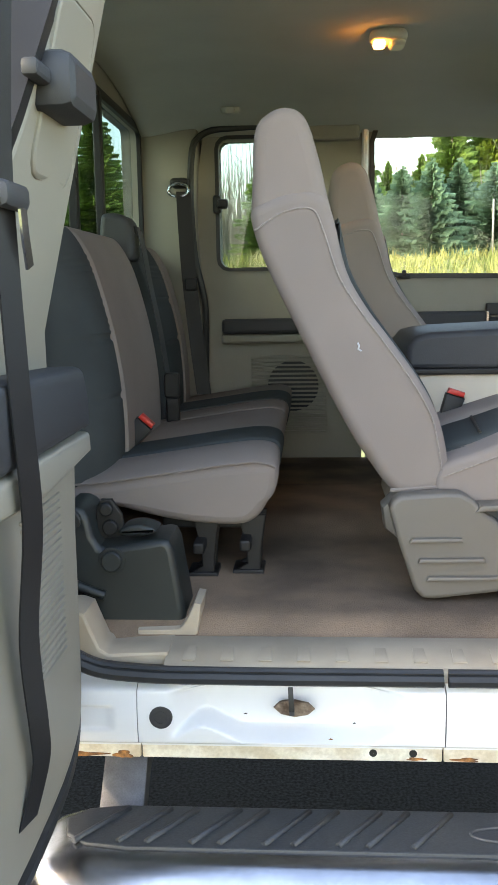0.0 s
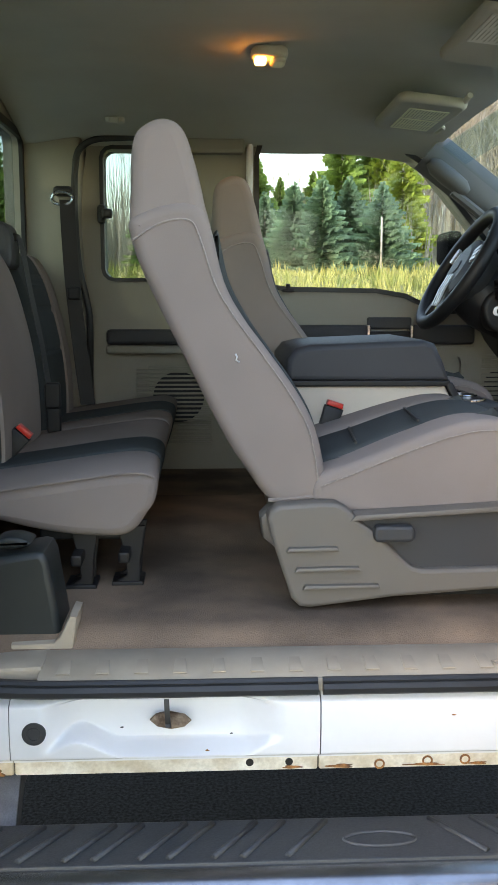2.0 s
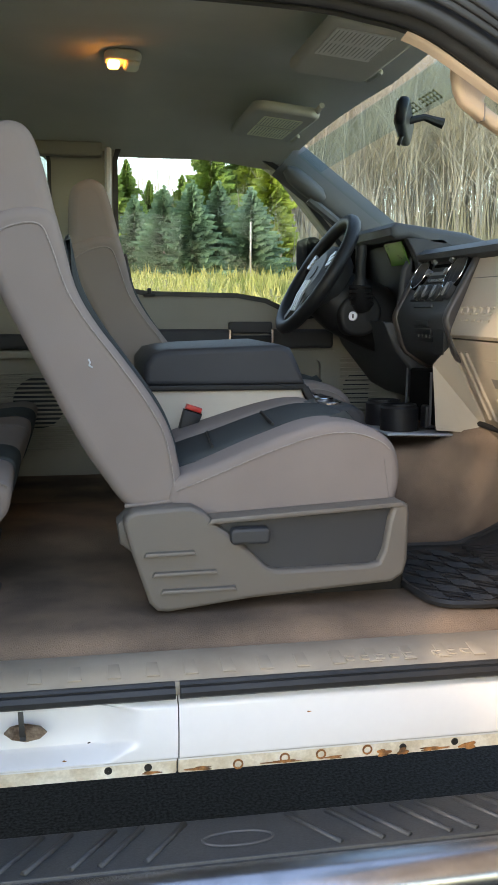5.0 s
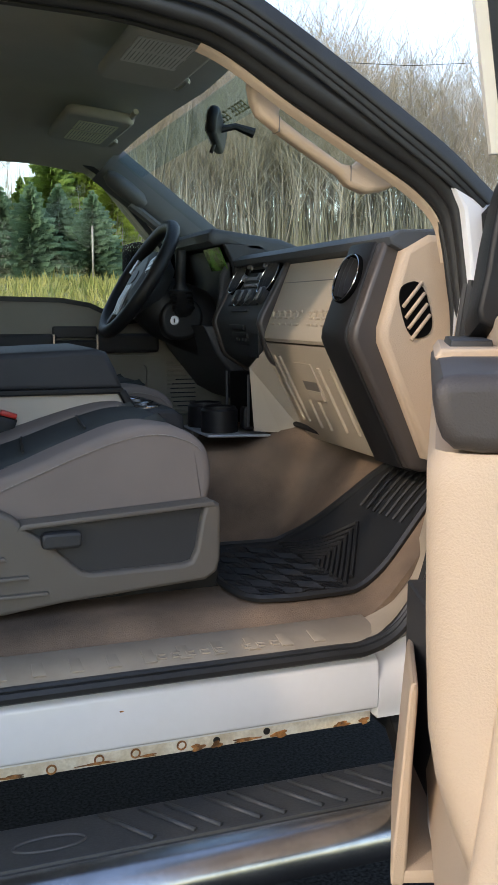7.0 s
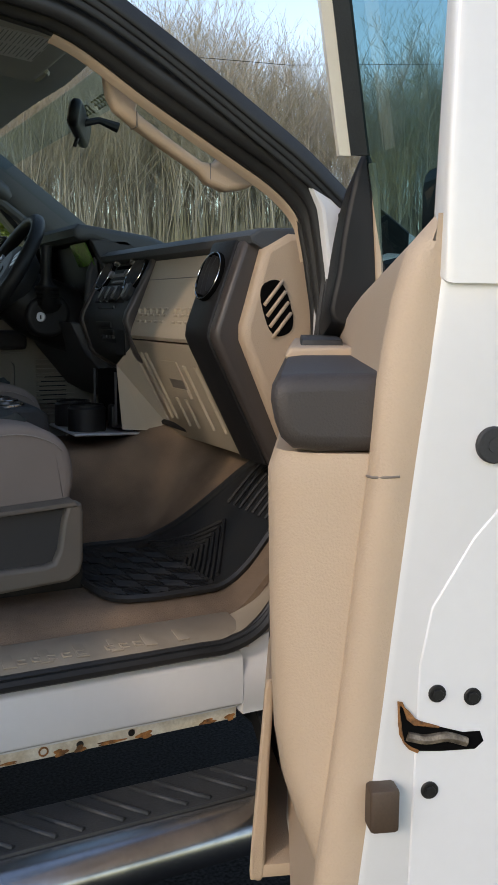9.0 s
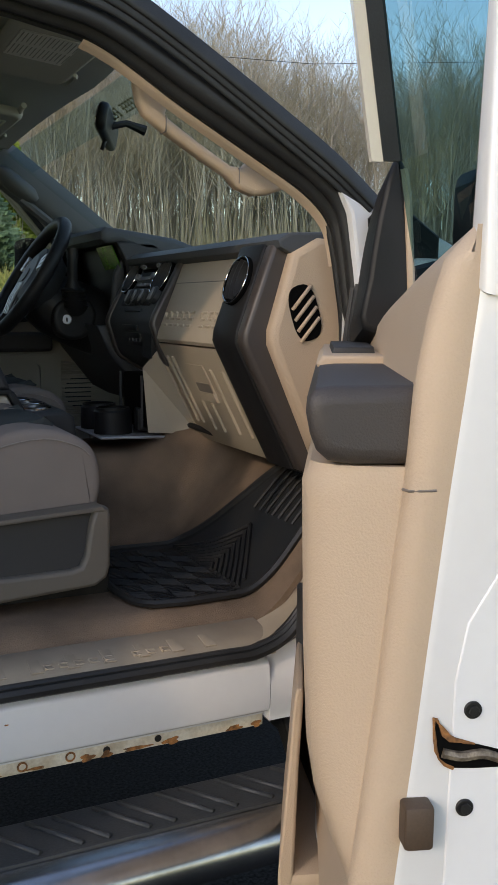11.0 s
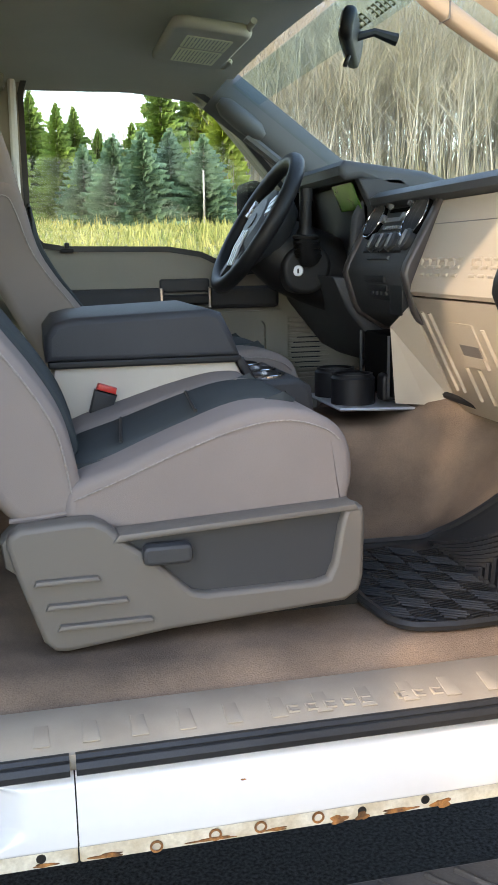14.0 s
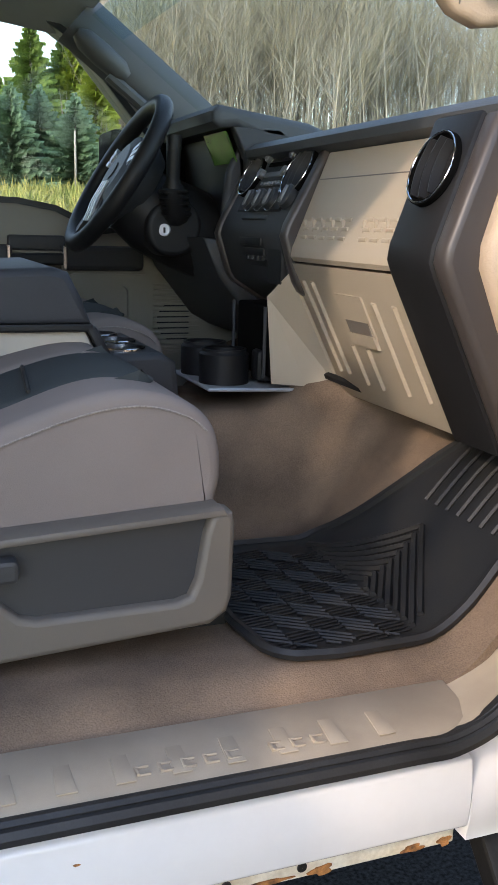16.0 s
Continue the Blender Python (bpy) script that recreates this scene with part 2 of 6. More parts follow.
def disc(c, normal, r, depth, n=20, shape=None, hole=0.0):
    """A short round pin or, with a hole, a ring."""
    s = shape or Shape()
    c, nv = Vector(c), Vector(normal).normalized()
    a = nv.orthogonal().normalized()
    b = nv.cross(a)
    ring = lambda q, h: [c + (a * math.cos(2 * math.pi * j / n) + b * math.sin(2 * math.pi * j / n)) * q + nv * h for j in range(n)]
    e = min(depth, r) * 0.2
    rings = [ring(max(hole, 0.0001), 0), ring(r, 0), ring(r, depth - e), ring(r - e, depth), ring(max(hole, 0.0001), depth)]
    v = [p for q in rings for p in q]
    f = []
    m = len(rings)
    for i in range(m):
        if i == m - 1 and not hole:
            continue
        for j in range(n):
            f.append((i * n + j, i * n + (j + 1) % n, ((i + 1) % m) * n + (j + 1) % n, ((i + 1) % m) * n + j))
    return s.add(v, f)


def sheet(fn, us, vs, thick=None, shape=None):
    """A grid of fn(u, v) points; with thick (a vector) it gets a back and rims."""
    s = shape or Shape()
    nu, nv = len(us), len(vs)
    top = [Vector(fn(u, v)) for u in us for v in vs]
    f = [(i * nv + j, (i + 1) * nv + j, (i + 1) * nv + j + 1, i * nv + j + 1) for i in range(nu - 1) for j in range(nv - 1)]
    if thick is None:
        return s.add(top, f)
    k = len(top)
    back = [p + Vector(thick) for p in top]
    f += [tuple(k + q for q in reversed(face)) for face in list(f)]
    rim = [i * nv for i in range(nu)] + [(nu - 1) * nv + j for j in range(1, nv)] + [i * nv + nv - 1 for i in range(nu - 2, -1, -1)] + [j for j in range(nv - 2, 0, -1)]
    for a, b in zip(rim, rim[1:] + rim[:1]):
        f.append((a, b, k + b, k + a))
    return s.add(top + back, f)


def lin(a, b, n):
    return [a + (b - a) * i / n for i in range(n + 1)]


def step(a, b, x):
    t = min(1, max(0, (x - a) / (b - a)))
    return t * t * (3 - 2 * t)


def ease(x, knots):
    """Value at x of a broken line through knots."""
    for (x0, y0), (x1, y1) in zip(knots, knots[1:]):
        if x <= x1:
            break
    return y0 + (y1 - y0) * min(1, max(0, (x - x0) / (x1 - x0)))


def mirrored(shape, y=0.92):
    s = Shape()
    s.v = [(a, 2 * y - b, c) for a, b, c in shape.v]
    s.f = [tuple(reversed(q)) for q in shape.f]
    return s


def ring_plate(outer, inner, lo, hi, axis="y", shape=None, grow=0.0):
    """A plate with an opening; both outlines are star-shaped round the middle of the opening."""
    s = shape or Shape()
    cx = sum(p[0] for p in inner) / len(inner)
    cy = sum(p[1] for p in inner) / len(inner)

    def cut(poly, a):
        best, d = None, (math.cos(a), math.sin(a))
        for p, q in zip(poly, poly[1:] + poly[:1]):
            ex, ey = q[0] - p[0], q[1] - p[1]
            den = d[0] * ey - d[1] * ex
            if abs(den) < 1e-12:
                continue
            t = ((p[0] - cx) * ey - (p[1] - cy) * ex) / den
            u = ((p[0] - cx) * d[1] - (p[1] - cy) * d[0]) / den
            if t > 0 and -1e-6 <= u <= 1 + 1e-6 and (best is None or t > best):
                best = t
        return (cx + d[0] * best, cy + d[1] * best)
    ang = sorted({round(math.atan2(p[1] - cy, p[0] - cx), 5) for p in outer + inner})
    A, B = [cut(outer, a) for a in ang], [cut(inner, a) for a in ang]
    k = len(ang)
    v = [AX[axis](*p, lo) for p in A] + [AX[axis](*p, lo) for p in B] + [AX[axis](*p, hi) for p in A] + [AX[axis](*p, hi) for p in B]
    f = []
    for i in range(k):
        j = (i + 1) % k
        f += [(i, j, k + j, k + i), (2 * k + i, 3 * k + i, 3 * k + j, 2 * k + j), (i, 2 * k + i, 2 * k + j, j), (k + i, k + j, 3 * k + j, 3 * k + i)]
    return s.add(v, f)


# ---- ground, driveway and far country ----
def land(x, y):
    """The field rises gently beyond the driveway."""
    return 2.6 * step(7, 42, y) + 2.0 * step(9, 60, x) * step(-30, 20, y) + 1.5 * step(8, 60, -x) + 4.5 * step(60, 120, y + 0.5 * x)


ASPHALT = mat("asphalt", (0.0185, 0.021, 0.0245), 0.9, var=0.3, scale=120, fine=500, bump=0.9, spec=0.15, tint=(0.0015, 0.0016, 0.002))
GRASS = mat("field_grass", (0.22, 0.22, 0.06), 0.9, var=0.35, scale=0.9, fine=9, bump=0.5, tint=(0.28, 0.25, 0.10))
g = Shape()
xs = [-300, -150, -80] + lin(-50, 70, 40) + [100, 180, 320]
ys = [-250, -100, -40, -10] + lin(-4, 62, 33) + [90, 160, 320]
sheet(lambda x, y: (x, y, land(x, y) - 0.02), xs, ys, None, g)
tagged(part("ground", g, GRASS), "rough spring grass field rising to the woods", "ground", kind="structure")
g = Shape()
sheet(lambda x, y: (x, y, 0.0), lin(-14, 9, 12), lin(-3.2, 5.5, 10), (0, 0, -0.06), g)
tagged(part("driveway", g, ASPHALT), "dark asphalt driveway under the truck", "driveway", kind="structure")

# ---- the cab ----
FLOOR = 0.695


def hz(x, y):
    """Height of the carpet: flat, rising to the toe board and over the tunnel, rolled down at the sill."""
    z = FLOOR + 0.23 * step(1.82, 2.12, x)
    tun = step(0.64, 0.80, y) * (1 - step(1.10, 1.28, y))
    z = max(z, z + tun * (0.17 * step(1.45, 1.72, x) + 0.03))
    return z - 0.03 * (1 - step(0.08, 0.16, y)) * (1 - step(1.8, 1.95, x))


truck = thing("pickup_truck", (1.2, 0.92, 0), "white extended-cab pickup truck with rusty rocker panel and open doors", "truck")
s = sheet(lambda x, y: (x, y, hz(x, y)), lin(0.36, 2.2, 92), [0.09, 0.10, 0.115, 0.13, 0.15, 0.17] + lin(0.2, 1.7, 60), (0, 0, -0.02))
part("floor_carpet", s, CARPET, truck, "worn tan cut-pile carpet with stains")

# sill plate with ribs and worn lettering bars
s = Shape()
prof = [(0.105, 0.668), (0.095, 0.674), (0.02, 0.664), (0.002, 0.655), (-0.002, 0.642), (0.0, 0.635), (0.10, 0.635)]
rprism(prof, 0.66, 1.825, 0.003, 2, "x", s)
sill = part("sill_plate", s, SILLTAN, truck, "tan plastic door sill plate with raised ribs")
rib = Shape()
rprism([(-0.011, -0.022), (0.011, -0.022), (0.009, 0.022), (-0.009, 0.022)], 0.0, 0.0022, 0.001, 2, "z", rib)
ribm = part("rib", rib, SILLTAN, sill)
RIB_TILT = math.atan2(0.0105, 0.075)
for i in range(17):
    x = 0.70 + i * 0.0625
    o = ribm if i == 0 else bpy.data.objects.new("rib", ribm.data)
    if i:
        scene.collection.objects.link(o)
        o.parent = sill
    o.matrix_local = pose(x, 0.036, 0.6655, math.degrees(RIB_TILT))
for k in range(9):
    if k == 5:
        continue
    let = Shape()
    x = 1.40 + k * 0.026
    rbox(x, x + 0.016, 0.020, 0.024, 0.6635, 0.6665, 0.001, let)
    rbox(x, x + 0.004, 0.020, 0.036, 0.664, 0.668, 0.001, let)
    rbox(x, x + 0.016, 0.032, 0.036, 0.6655, 0.6685, 0.001, let)
    part("raised_mark", let, SILLTAN, sill)

# inner lip behind the plate, at the rear and front ends
s = Shape()
rprism([(0.43, 0.64), (0.43, 0.742), (0.510, 0.742), (0.528, 0.736), (0.540, 0.705), (0.552, 0.676), (0.565, 0.668), (0.600, 0.670), (0.665, 0.672), (0.665, 0.64)], 0.028, 0.112, 0.006, 2, "y", s)
part("rear_sill_trim", s, SILLTAN, truck, "tan plastic trim at the rear end of the sill")
s = Shape()
rprism([(0.600, 0.655), (0.702, 0.655), (0.712, 0.727), (0.700, 0.729), (0.682, 0.692), (0.672, 0.682), (0.600, 0.680)], 0.105, 0.190, 0.004, 2, "y", s)
part("sill_corner_trim", s, SILLTAN, truck)
s = Shape()
kick = curve([(1.78, 0.655), (1.86, 0.69), (1.91, 0.76), (1.945, 0.90), (1.965, 1.10), (1.98, 1.25)], 6, False)
sheet(lambda u, v: (kick[u][0] + 0.045 * v, 0.0 + 0.13 * v, kick[u][1] + 0.012 * v), list(range(len(kick))), [0.0, 0.15, 0.5, 0.85, 1.0], (0.02, 0.0, -0.02), s)
part("kick_panel", s, SILLTAN, truck, "tan plastic kick panel at the hinge pillar")

# rockers: pressed rear part, plain front part
def rocker_y(x, z):
    d = 0.046 * step(0.66, 0.73, x) * (1 - step(0.98, 1.06, x))
    low = 0.535 + 0.03 * (step(0.66, 0.72, x) - step(0.72, 0.8, x)) + 0.02 * step(0.99, 1.04, x)
    y = d * step(low - 0.009, low + 0.009, z) * (1 - 0.8 * step(0.607, 0.625, z))
    bulge = -0.006 * math.sin(math.pi * min(1, max(0, (z - 0.515) / 0.115)))
    return y + bulge + 0.03 * step(0.615, 0.636, z) + 0.02 * (1 - step(0.515, 0.528, z))


def rocker(name, x0, x1, n, f):
    s = Shape()
    sheet(lambda x, z: (x, f(x, z), z), lin(x0, x1, n), lin(0.512, 0.636, 46), (0, 0.04, 0), s)
    return part(name, s, PAINT, truck, "white painted rocker panel")


rk = rocker("rocker_panel_rear", 0.617, 1.1125, 150, rocker_y)
rocker("rocker_panel_front", 1.1145, 1.810, 20, lambda x, z: rocker_y(1.3, z))
rocker("rocker_panel_corner", 0.30, 0.6155, 40, lambda x, z: rocker_y(1.3, z) + 0.006 * step(0.545, 0.553, z) * (1 - step(0.585, 0.593, z)) * step(0.45, 0.46, x) * (1 - step(0.565, 0.575, x)))
s = Shape()
sheet(lambda x, z: (x, -0.006 * math.sin(math.pi * min(1, max(0, (z - 0.515) / 0.125))) + 0.02 * step(0.62, 0.7, z), z), lin(1.812, 2.3, 12), lin(0.505, 0.70, 16), (0, 0.04, 0), s)
s.v = [(a, b, 0.505 + (c - 0.505) * (0.131 + 0.064 * step(1.83, 2.0, a)) / 0.195) for a, b, c in s.v]
part("fender_foot", s, PAINT, truck, "white lower front pillar panel")

# pinch flange with plug holes and rust
s = Shape()
for a, b in ((0.30, 0.615), (0.617, 1.1125), (1.1145, 1.81)):
    rbox(a, b, 0.022, 0.032, 0.488, 0.52, 0.003, s)
fl = part("pinch_flange", s, CREAM, truck, "cream undercoated pinch flange with rust spots")
hole = disc((0, 0, 0), (0, -1, 0), 0.0065, 0.0025, 14)
hm = part("plug_hole", hole, DARKMETAL, fl)
first = True
for x, z in ((1.0, 0.503), (1.065, 0.503), (1.505, 0.501), (1.60, 0.503)):
    o = hm if first else bpy.data.objects.new("plug_hole", hm.data)
    if not first:
        scene.collection.objects.link(o)
        o.parent = fl
    first = False
    o.matrix_local = pose(x, 0.023, z)
rr = random.Random(4)
for x, w_, h_ in ((0.50, 0.10, 0.012), (0.585, 0.03, 0.02), (0.33, 0.06, 0.01), (1.15, 0.07, 0.008), (1.47, 0.04, 0.016), (1.56, 0.08, 0.008), (1.29, 0.1, 0.005), (1.38, 0.05, 0.006), (1.75, 0.05, 0.012), (1.505, 0.03, 0.02), (1.625, 0.05, 0.016), (1.795, 0.03, 0.03), (1.07, 0.05, 0.006), (0.43, 0.08, 0.014)):
    pr, w_ = [], w_ * (0.6 if x > 1.0 else 1.0)
    ph, ph2 = rr.uniform(0, 6), rr.uniform(0, 6)
    for k in range(24):
        a = 2 * math.pi * k / 24
        q = 1 + 0.22 * math.sin(3 * a + ph) + 0.14 * math.sin(5 * a + ph2) + 0.06 * rr.uniform(-1, 1)
        pr.append((x + w_ / 2 * q * math.cos(a), 0.494 + min(h_, 0.016) * 0.40 * q * math.sin(a)))
    part("rust_patch", rprism(pr, 0.0195, 0.0215, 0.0004, 1), RUST, fl, "flaking orange-brown rust")
ringm = part("rust_ring", disc((0, 0, 0), (0, -1, 0), 0.009, 0.0015, 16, hole=0.006), RUST, fl)
for i, (x, z) in enumerate(((1.215, 0.497), (1.295, 0.501), (1.358, 0.502), (1.44, 0.503))):
    o = ringm if i == 0 else bpy.data.objects.new("rust_ring", ringm.data)
    if i:
        scene.collection.objects.link(o)
        o.parent = fl
    o.matrix_local = pose(x, 0.0195, z)

# small chips in the paint
for x, z, w_ in ((0.79, 0.560, 0.0025), (0.93, 0.532, 0.003), (0.97, 0.545, 0.002), (1.33, 0.592, 0.003)):
    pr = [(x + w_ * (1 + 0.5 * rr.uniform(-1, 1)) * math.cos(a), z + 0.0012 * (1 + 0.5 * rr.uniform(-1, 1)) * math.sin(a)) for a in lin(0, 2 * math.pi, 9)[:-1]]
    yy = rocker_y(x, z) - 0.0008 if x < 1.11 else rocker_y(1.3, z) - 0.0008
    part("paint_chip", rprism(pr, yy - 0.0004, yy + 0.002, 0.0002, 1), RUST if w_ == 0.003 else DARKMETAL, rk)

# striker, plug, seal
st = Shape()
rprism([(0.838, 0.586), (0.85, 0.575), (0.872, 0.570), (0.894, 0.574), (0.905, 0.584), (0.895, 0.594), (0.868, 0.60), (0.848, 0.596)], 0.006, 0.016, 0.003, 2, "y", st)
strk = part("striker_plate", st, mat("rusty_steel", (0.24, 0.18, 0.13), 0.8, 0.2, var=0.3, scale=70, fine=400, tint=(0.10, 0.06, 0.04)), rk, "rusty door striker plate")
st = Shape()
strap([(0.868, 0.004, 0.578), (0.868, -0.012, 0.592), (0.867, -0.012, 0.612), (0.866, -0.006, 0.628)], (0.008, 0, 0), 0.004, st)
part("striker_pin", st, DARKMETAL, rk)
cap = Shape()
disc((0.655, -0.003, 0.573), (0, -1, 0), 0.019, 0.005, 24, cap)
disc((0.655, -0.008, 0.573), (0, -1, 0), 0.012, 0.002, 24, cap, hole=0.009)
part("rubber_plug", cap, RUBBER, rk)
seal_line = curve([(0.44, -0.004, 0.80), (0.47, -0.006, 0.72), (0.53, -0.007, 0.662), (0.62, -0.007, 0.645), (0.80, -0.007, 0.642), (1.108, -0.007, 0.642)], 6, False)
seal_line2 = curve([(1.116, -0.007, 0.642), (1.40, -0.007, 0.642), (1.70, -0.007, 0.642), (1.79, -0.007, 0.645), (1.86, -0.004, 0.68), (1.915, -0.002, 0.77), (1.945, 0, 0.92), (1.965, 0, 1.15), (1.985, 0, 1.30)], 6, False)
for nm, ln in (("sill_seal_rear", seal_line), ("sill_seal_front", seal_line2)):
    s = Shape()
    tube(ln, 0.011, 8, s)
    tube([(a, b + 0.004, c + 0.011) for a, b, c in ln], 0.006, 6, s)
    tube([(a, b + 0.012, c + 0.004) for a, b, c in ln], 0.012, 6, s)
    part(nm, s, SEAL, truck, "black rubber door seal")

# front pillar: jamb with seals, tan inside trim
ri = curve([(0.42, 0.10, 1.715), (0.9, 0.10, 1.735), (1.30, 0.10, 1.73), (1.44, 0.10, 1.715), (1.54, 0.10, 1.69), (1.68, 0.10, 1.61), (1.83, 0.10, 1.530), (1.92, 0.10, 1.480), (1.97, 0.10, 1.435), (1.986, 0.10, 1.39), (2.0, 0.10, 1.32), (2.015, 0.10, 1.21), (2.01, 0.10, 1.0)], 6, False)
rs = curve([(0.42, 0.05, 1.735), (0.9, 0.05, 1.758), (1.30, 0.05, 1.752), (1.44, 0.05, 1.738), (1.54, 0.05, 1.715), (1.68, 0.05, 1.645), (1.83, 0.05, 1.565), (1.92, 0.05, 1.515), (1.97, 0.05, 1.470), (1.990, 0.05, 1.41), (2.004, 0.05, 1.32), (2.012, 0.05, 1.21), (2.0, 0.05, 1.0)], 6, False)
ro = curve([(0.42, 0.03, 1.79), (0.9, 0.03, 1.812), (1.30, 0.03, 1.805), (1.44, 0.03, 1.792), (1.54, 0.03, 1.765), (1.68, 0.03, 1.690), (1.86, 0.03, 1.582), (1.95, 0.03, 1.525), (2.04, 0.03, 1.455)], 6, False)
rb = curve([(0.42, 0.045, 1.745), (0.9, 0.045, 1.768), (1.30, 0.045, 1.762), (1.44, 0.045, 1.748), (1.54, 0.045, 1.725), (1.68, 0.045, 1.655), (1.86, 0.045, 1.545), (1.95, 0.045, 1.488), (2.015, 0.04, 1.440)], 6, False)


def band_between(a, b, bumps, name, label):
    """A ribbed rubber band between two lines."""
    s = Shape()
    sheet(lambda u, k: tuple(Vector(a[u]).lerp(Vector(b[u]), bumps[k][0]) + Vector((-0.5, -0.35, -0.8)) * bumps[k][1]), list(range(len(a))), list(range(len(bumps))), (0.012, 0.01, 0.016), s)
    return part(name, s, SEAL, truck, label, sharp=70)


ribs = lambda n, h: [((i + q) / n, h * math.sin(math.pi * q)) for i in range(n) for q in (0.0, 0.25, 0.5, 0.75)] + [(1.0, 0.0)]
band_between(rs, ri, ribs(2, 0.010), "door_frame_seal", "black double-lipped rubber seal round the door frame")
band_between(ro, rb, ribs(3, 0.005), "outer_weatherstrip", "black ribbed weatherstrip along the roof and front pillar")
s = Shape()
tube([(a, b + 0.004, c) for a, b, c in ri], 0.007, 8, s)
part("frame_bead", s, SEAL, truck)
s = Shape()
tin = ri[22:58]
sheet(lambda u, k: (tin[u][0] - 0.006 * k, 0.098 + 0.016 * k * k, tin[u][2] - 0.004 - 0.010 * k), list(range(len(tin))), [0, 0.3, 0.6, 1.0], (0.012, 0, 0.014), s)
part("pillar_trim", s, DOORTAN, truck, "tan front pillar trim, sunlit")

# windshield and far pillar
def ws(y, t):
    """The windshield: t runs from the header down to the cowl."""
    q = ((y - 0.92) / 0.76) ** 2
    return Vector((1.76 - 0.10 * q + t * (0.60 - 0.03 * q), y, 1.79 - 0.065 * q - t * 0.43))


s = sheet(lambda y, t: ws(y, t), lin(0.13, 1.70, 24), lin(0.0, 1.0, 8))
o = part("windshield", s, WSGLASS, truck, "curved clear windshield with a blue shade band")
o.visible_shadow = False
s = sheet(lambda y, t: ws(y, t) + Vector((0.004, 0, 0.006)), lin(0.13, 1.70, 24), lin(0.0, 0.13, 3))
band = part("shade_band", s, glass("blue_shade_band", (0.76, 0.90, 0.96), 0.02), o, "blue tinted sun band")
band.visible_shadow = False
for k in range(9):
    if k == 5:
        continue
    bars = Shape()
    y = 0.70 + k * 0.026
    p = ws(y, 0.07) + Vector((-0.004, 0, -0.004))
    q = ws(y + 0.018, 0.07) + Vector((-0.004, 0, -0.004))
    dn = (ws(y, 0.15) - ws(y, 0.07)).normalized()
    for d in (0.0, 0.012, 0.024):
        strap([p + dn * d, q + dn * d], tuple(dn * 0.004), 0.0006, bars)
    strap([p + dn * 0.012, p + dn * 0.012 + Vector((0, 0.004, 0))], tuple(dn * 0.027), 0.0006, bars)
    part("band_mark", bars, INK, o)
s = Shape()
sheet(lambda u, k: tuple(ws(1.60 + 0.05 * k, u) + Vector((-0.046, 0, -0.062)) * k + Vector((-0.012, -0.02, -0.012)) * math.sin(math.pi * min(1, k))), lin(-0.03, 1.0, 20), lin(-0.1, 1.0, 12), (0.02, 0.02, 0.02), s)
fp = part("far_pillar", s, PILLAR, truck, "grey plastic windshield pillar with grab handle")
s = Shape()
for a, b in ((0.02, 0.24), (0.50, 0.72)):
    c0, c1 = ws(1.60, a) + Vector((-0.05, 0, -0.035)), ws(1.60, b) + Vector((-0.05, 0, -0.035))
    tube([c0, c0.lerp(c1, 0.15), c0.lerp(c1, 0.5), c0.lerp(c1, 0.85), c1], [0.014, 0.028, 0.031, 0.028, 0.014], 10, s)
tube([ws(1.60, 0.2) + Vector((-0.075, 0, -0.05)), ws(1.60, 0.55) + Vector((-0.075, 0, -0.05))], 0.015, 8, s)
part("grab_handle", s, PILLAR, fp, "grey grab handle")

# headliner, roof and rear wall
def liner(x, y):
    q = abs((y - 0.92) / 0.80)
    z = 1.862 - 0.115 * q ** 2.6 - 0.05 * step(1.45, 1.80, x) * (1 - 0.4 * q) - 0.022 * (1 - step(0.36, 0.55, x))
    return z + 0.006 * (step(1.18, 1.22, x) - step(1.36, 1.40, x)) * (1 - q * q)


s = sheet(lambda u, y: (0.36 + (1.765 - 0.10 * ((y - 0.92) / 0.76) ** 2 - 0.36) * u, y, liner(0.36 + 1.4 * u, y)), lin(0, 1, 40), lin(0.10, 1.745, 40), (0, 0, 0.02))
part("headliner", s, LINER, truck, "grey-beige cloth headliner")
s = sheet(lambda x, y: (x, y, 1.93 - 0.13 * abs((y - 0.92) / 0.92) ** 3 - 0.02 * (1 - step(0.3, 0.6, x)) - 0.05 * step(1.5, 1.8, x)), lin(0.28, 1.58, 16), lin(0.09, 1.75, 20), (0, 0, -0.012))
part("roof_panel", s, PAINT, truck, "white painted roof")
rear_out = [(0.0, 0.45), (1.84, 0.45), (1.84, 1.5), (1.74, 1.86), (0.10, 1.86), (0.0, 1.5)]
rear_win = rrect(0.20, 1.635, 1.385, 1.765, 0.03)
s = ring_plate(rear_out, rear_win, 0.30, 0.355, "x")
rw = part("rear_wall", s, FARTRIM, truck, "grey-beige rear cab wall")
s = ring_plate(rrect(0.185, 1.650, 1.37, 1.780, 0.035), rrect(0.208, 1.627, 1.393, 1.757, 0.03), 0.350, 0.362, "x")
rbox(0.343, 0.364, 1.045, 1.075, 1.38, 1.77, 0.004, s)
rbox(0.343, 0.364, 0.765, 0.795, 1.38, 1.77, 0.004, s)
part("rear_window_frame", s, BLACK, rw, "black sliding rear window frame")
s = rprism(rear_win, 0.326, 0.330, 0.001, 1, "x")
part("rear_window_pane", s, REARGLASS, rw, "tinted rear window glass")
s = Shape()
rprism([(0.30, 0.60), (0.53, 0.60), (0.545, 1.2), (0.53, 1.5), (0.545, 1.80), (0.30, 1.80)], 1.655, 1.80, 0.02, 3, "y", s)
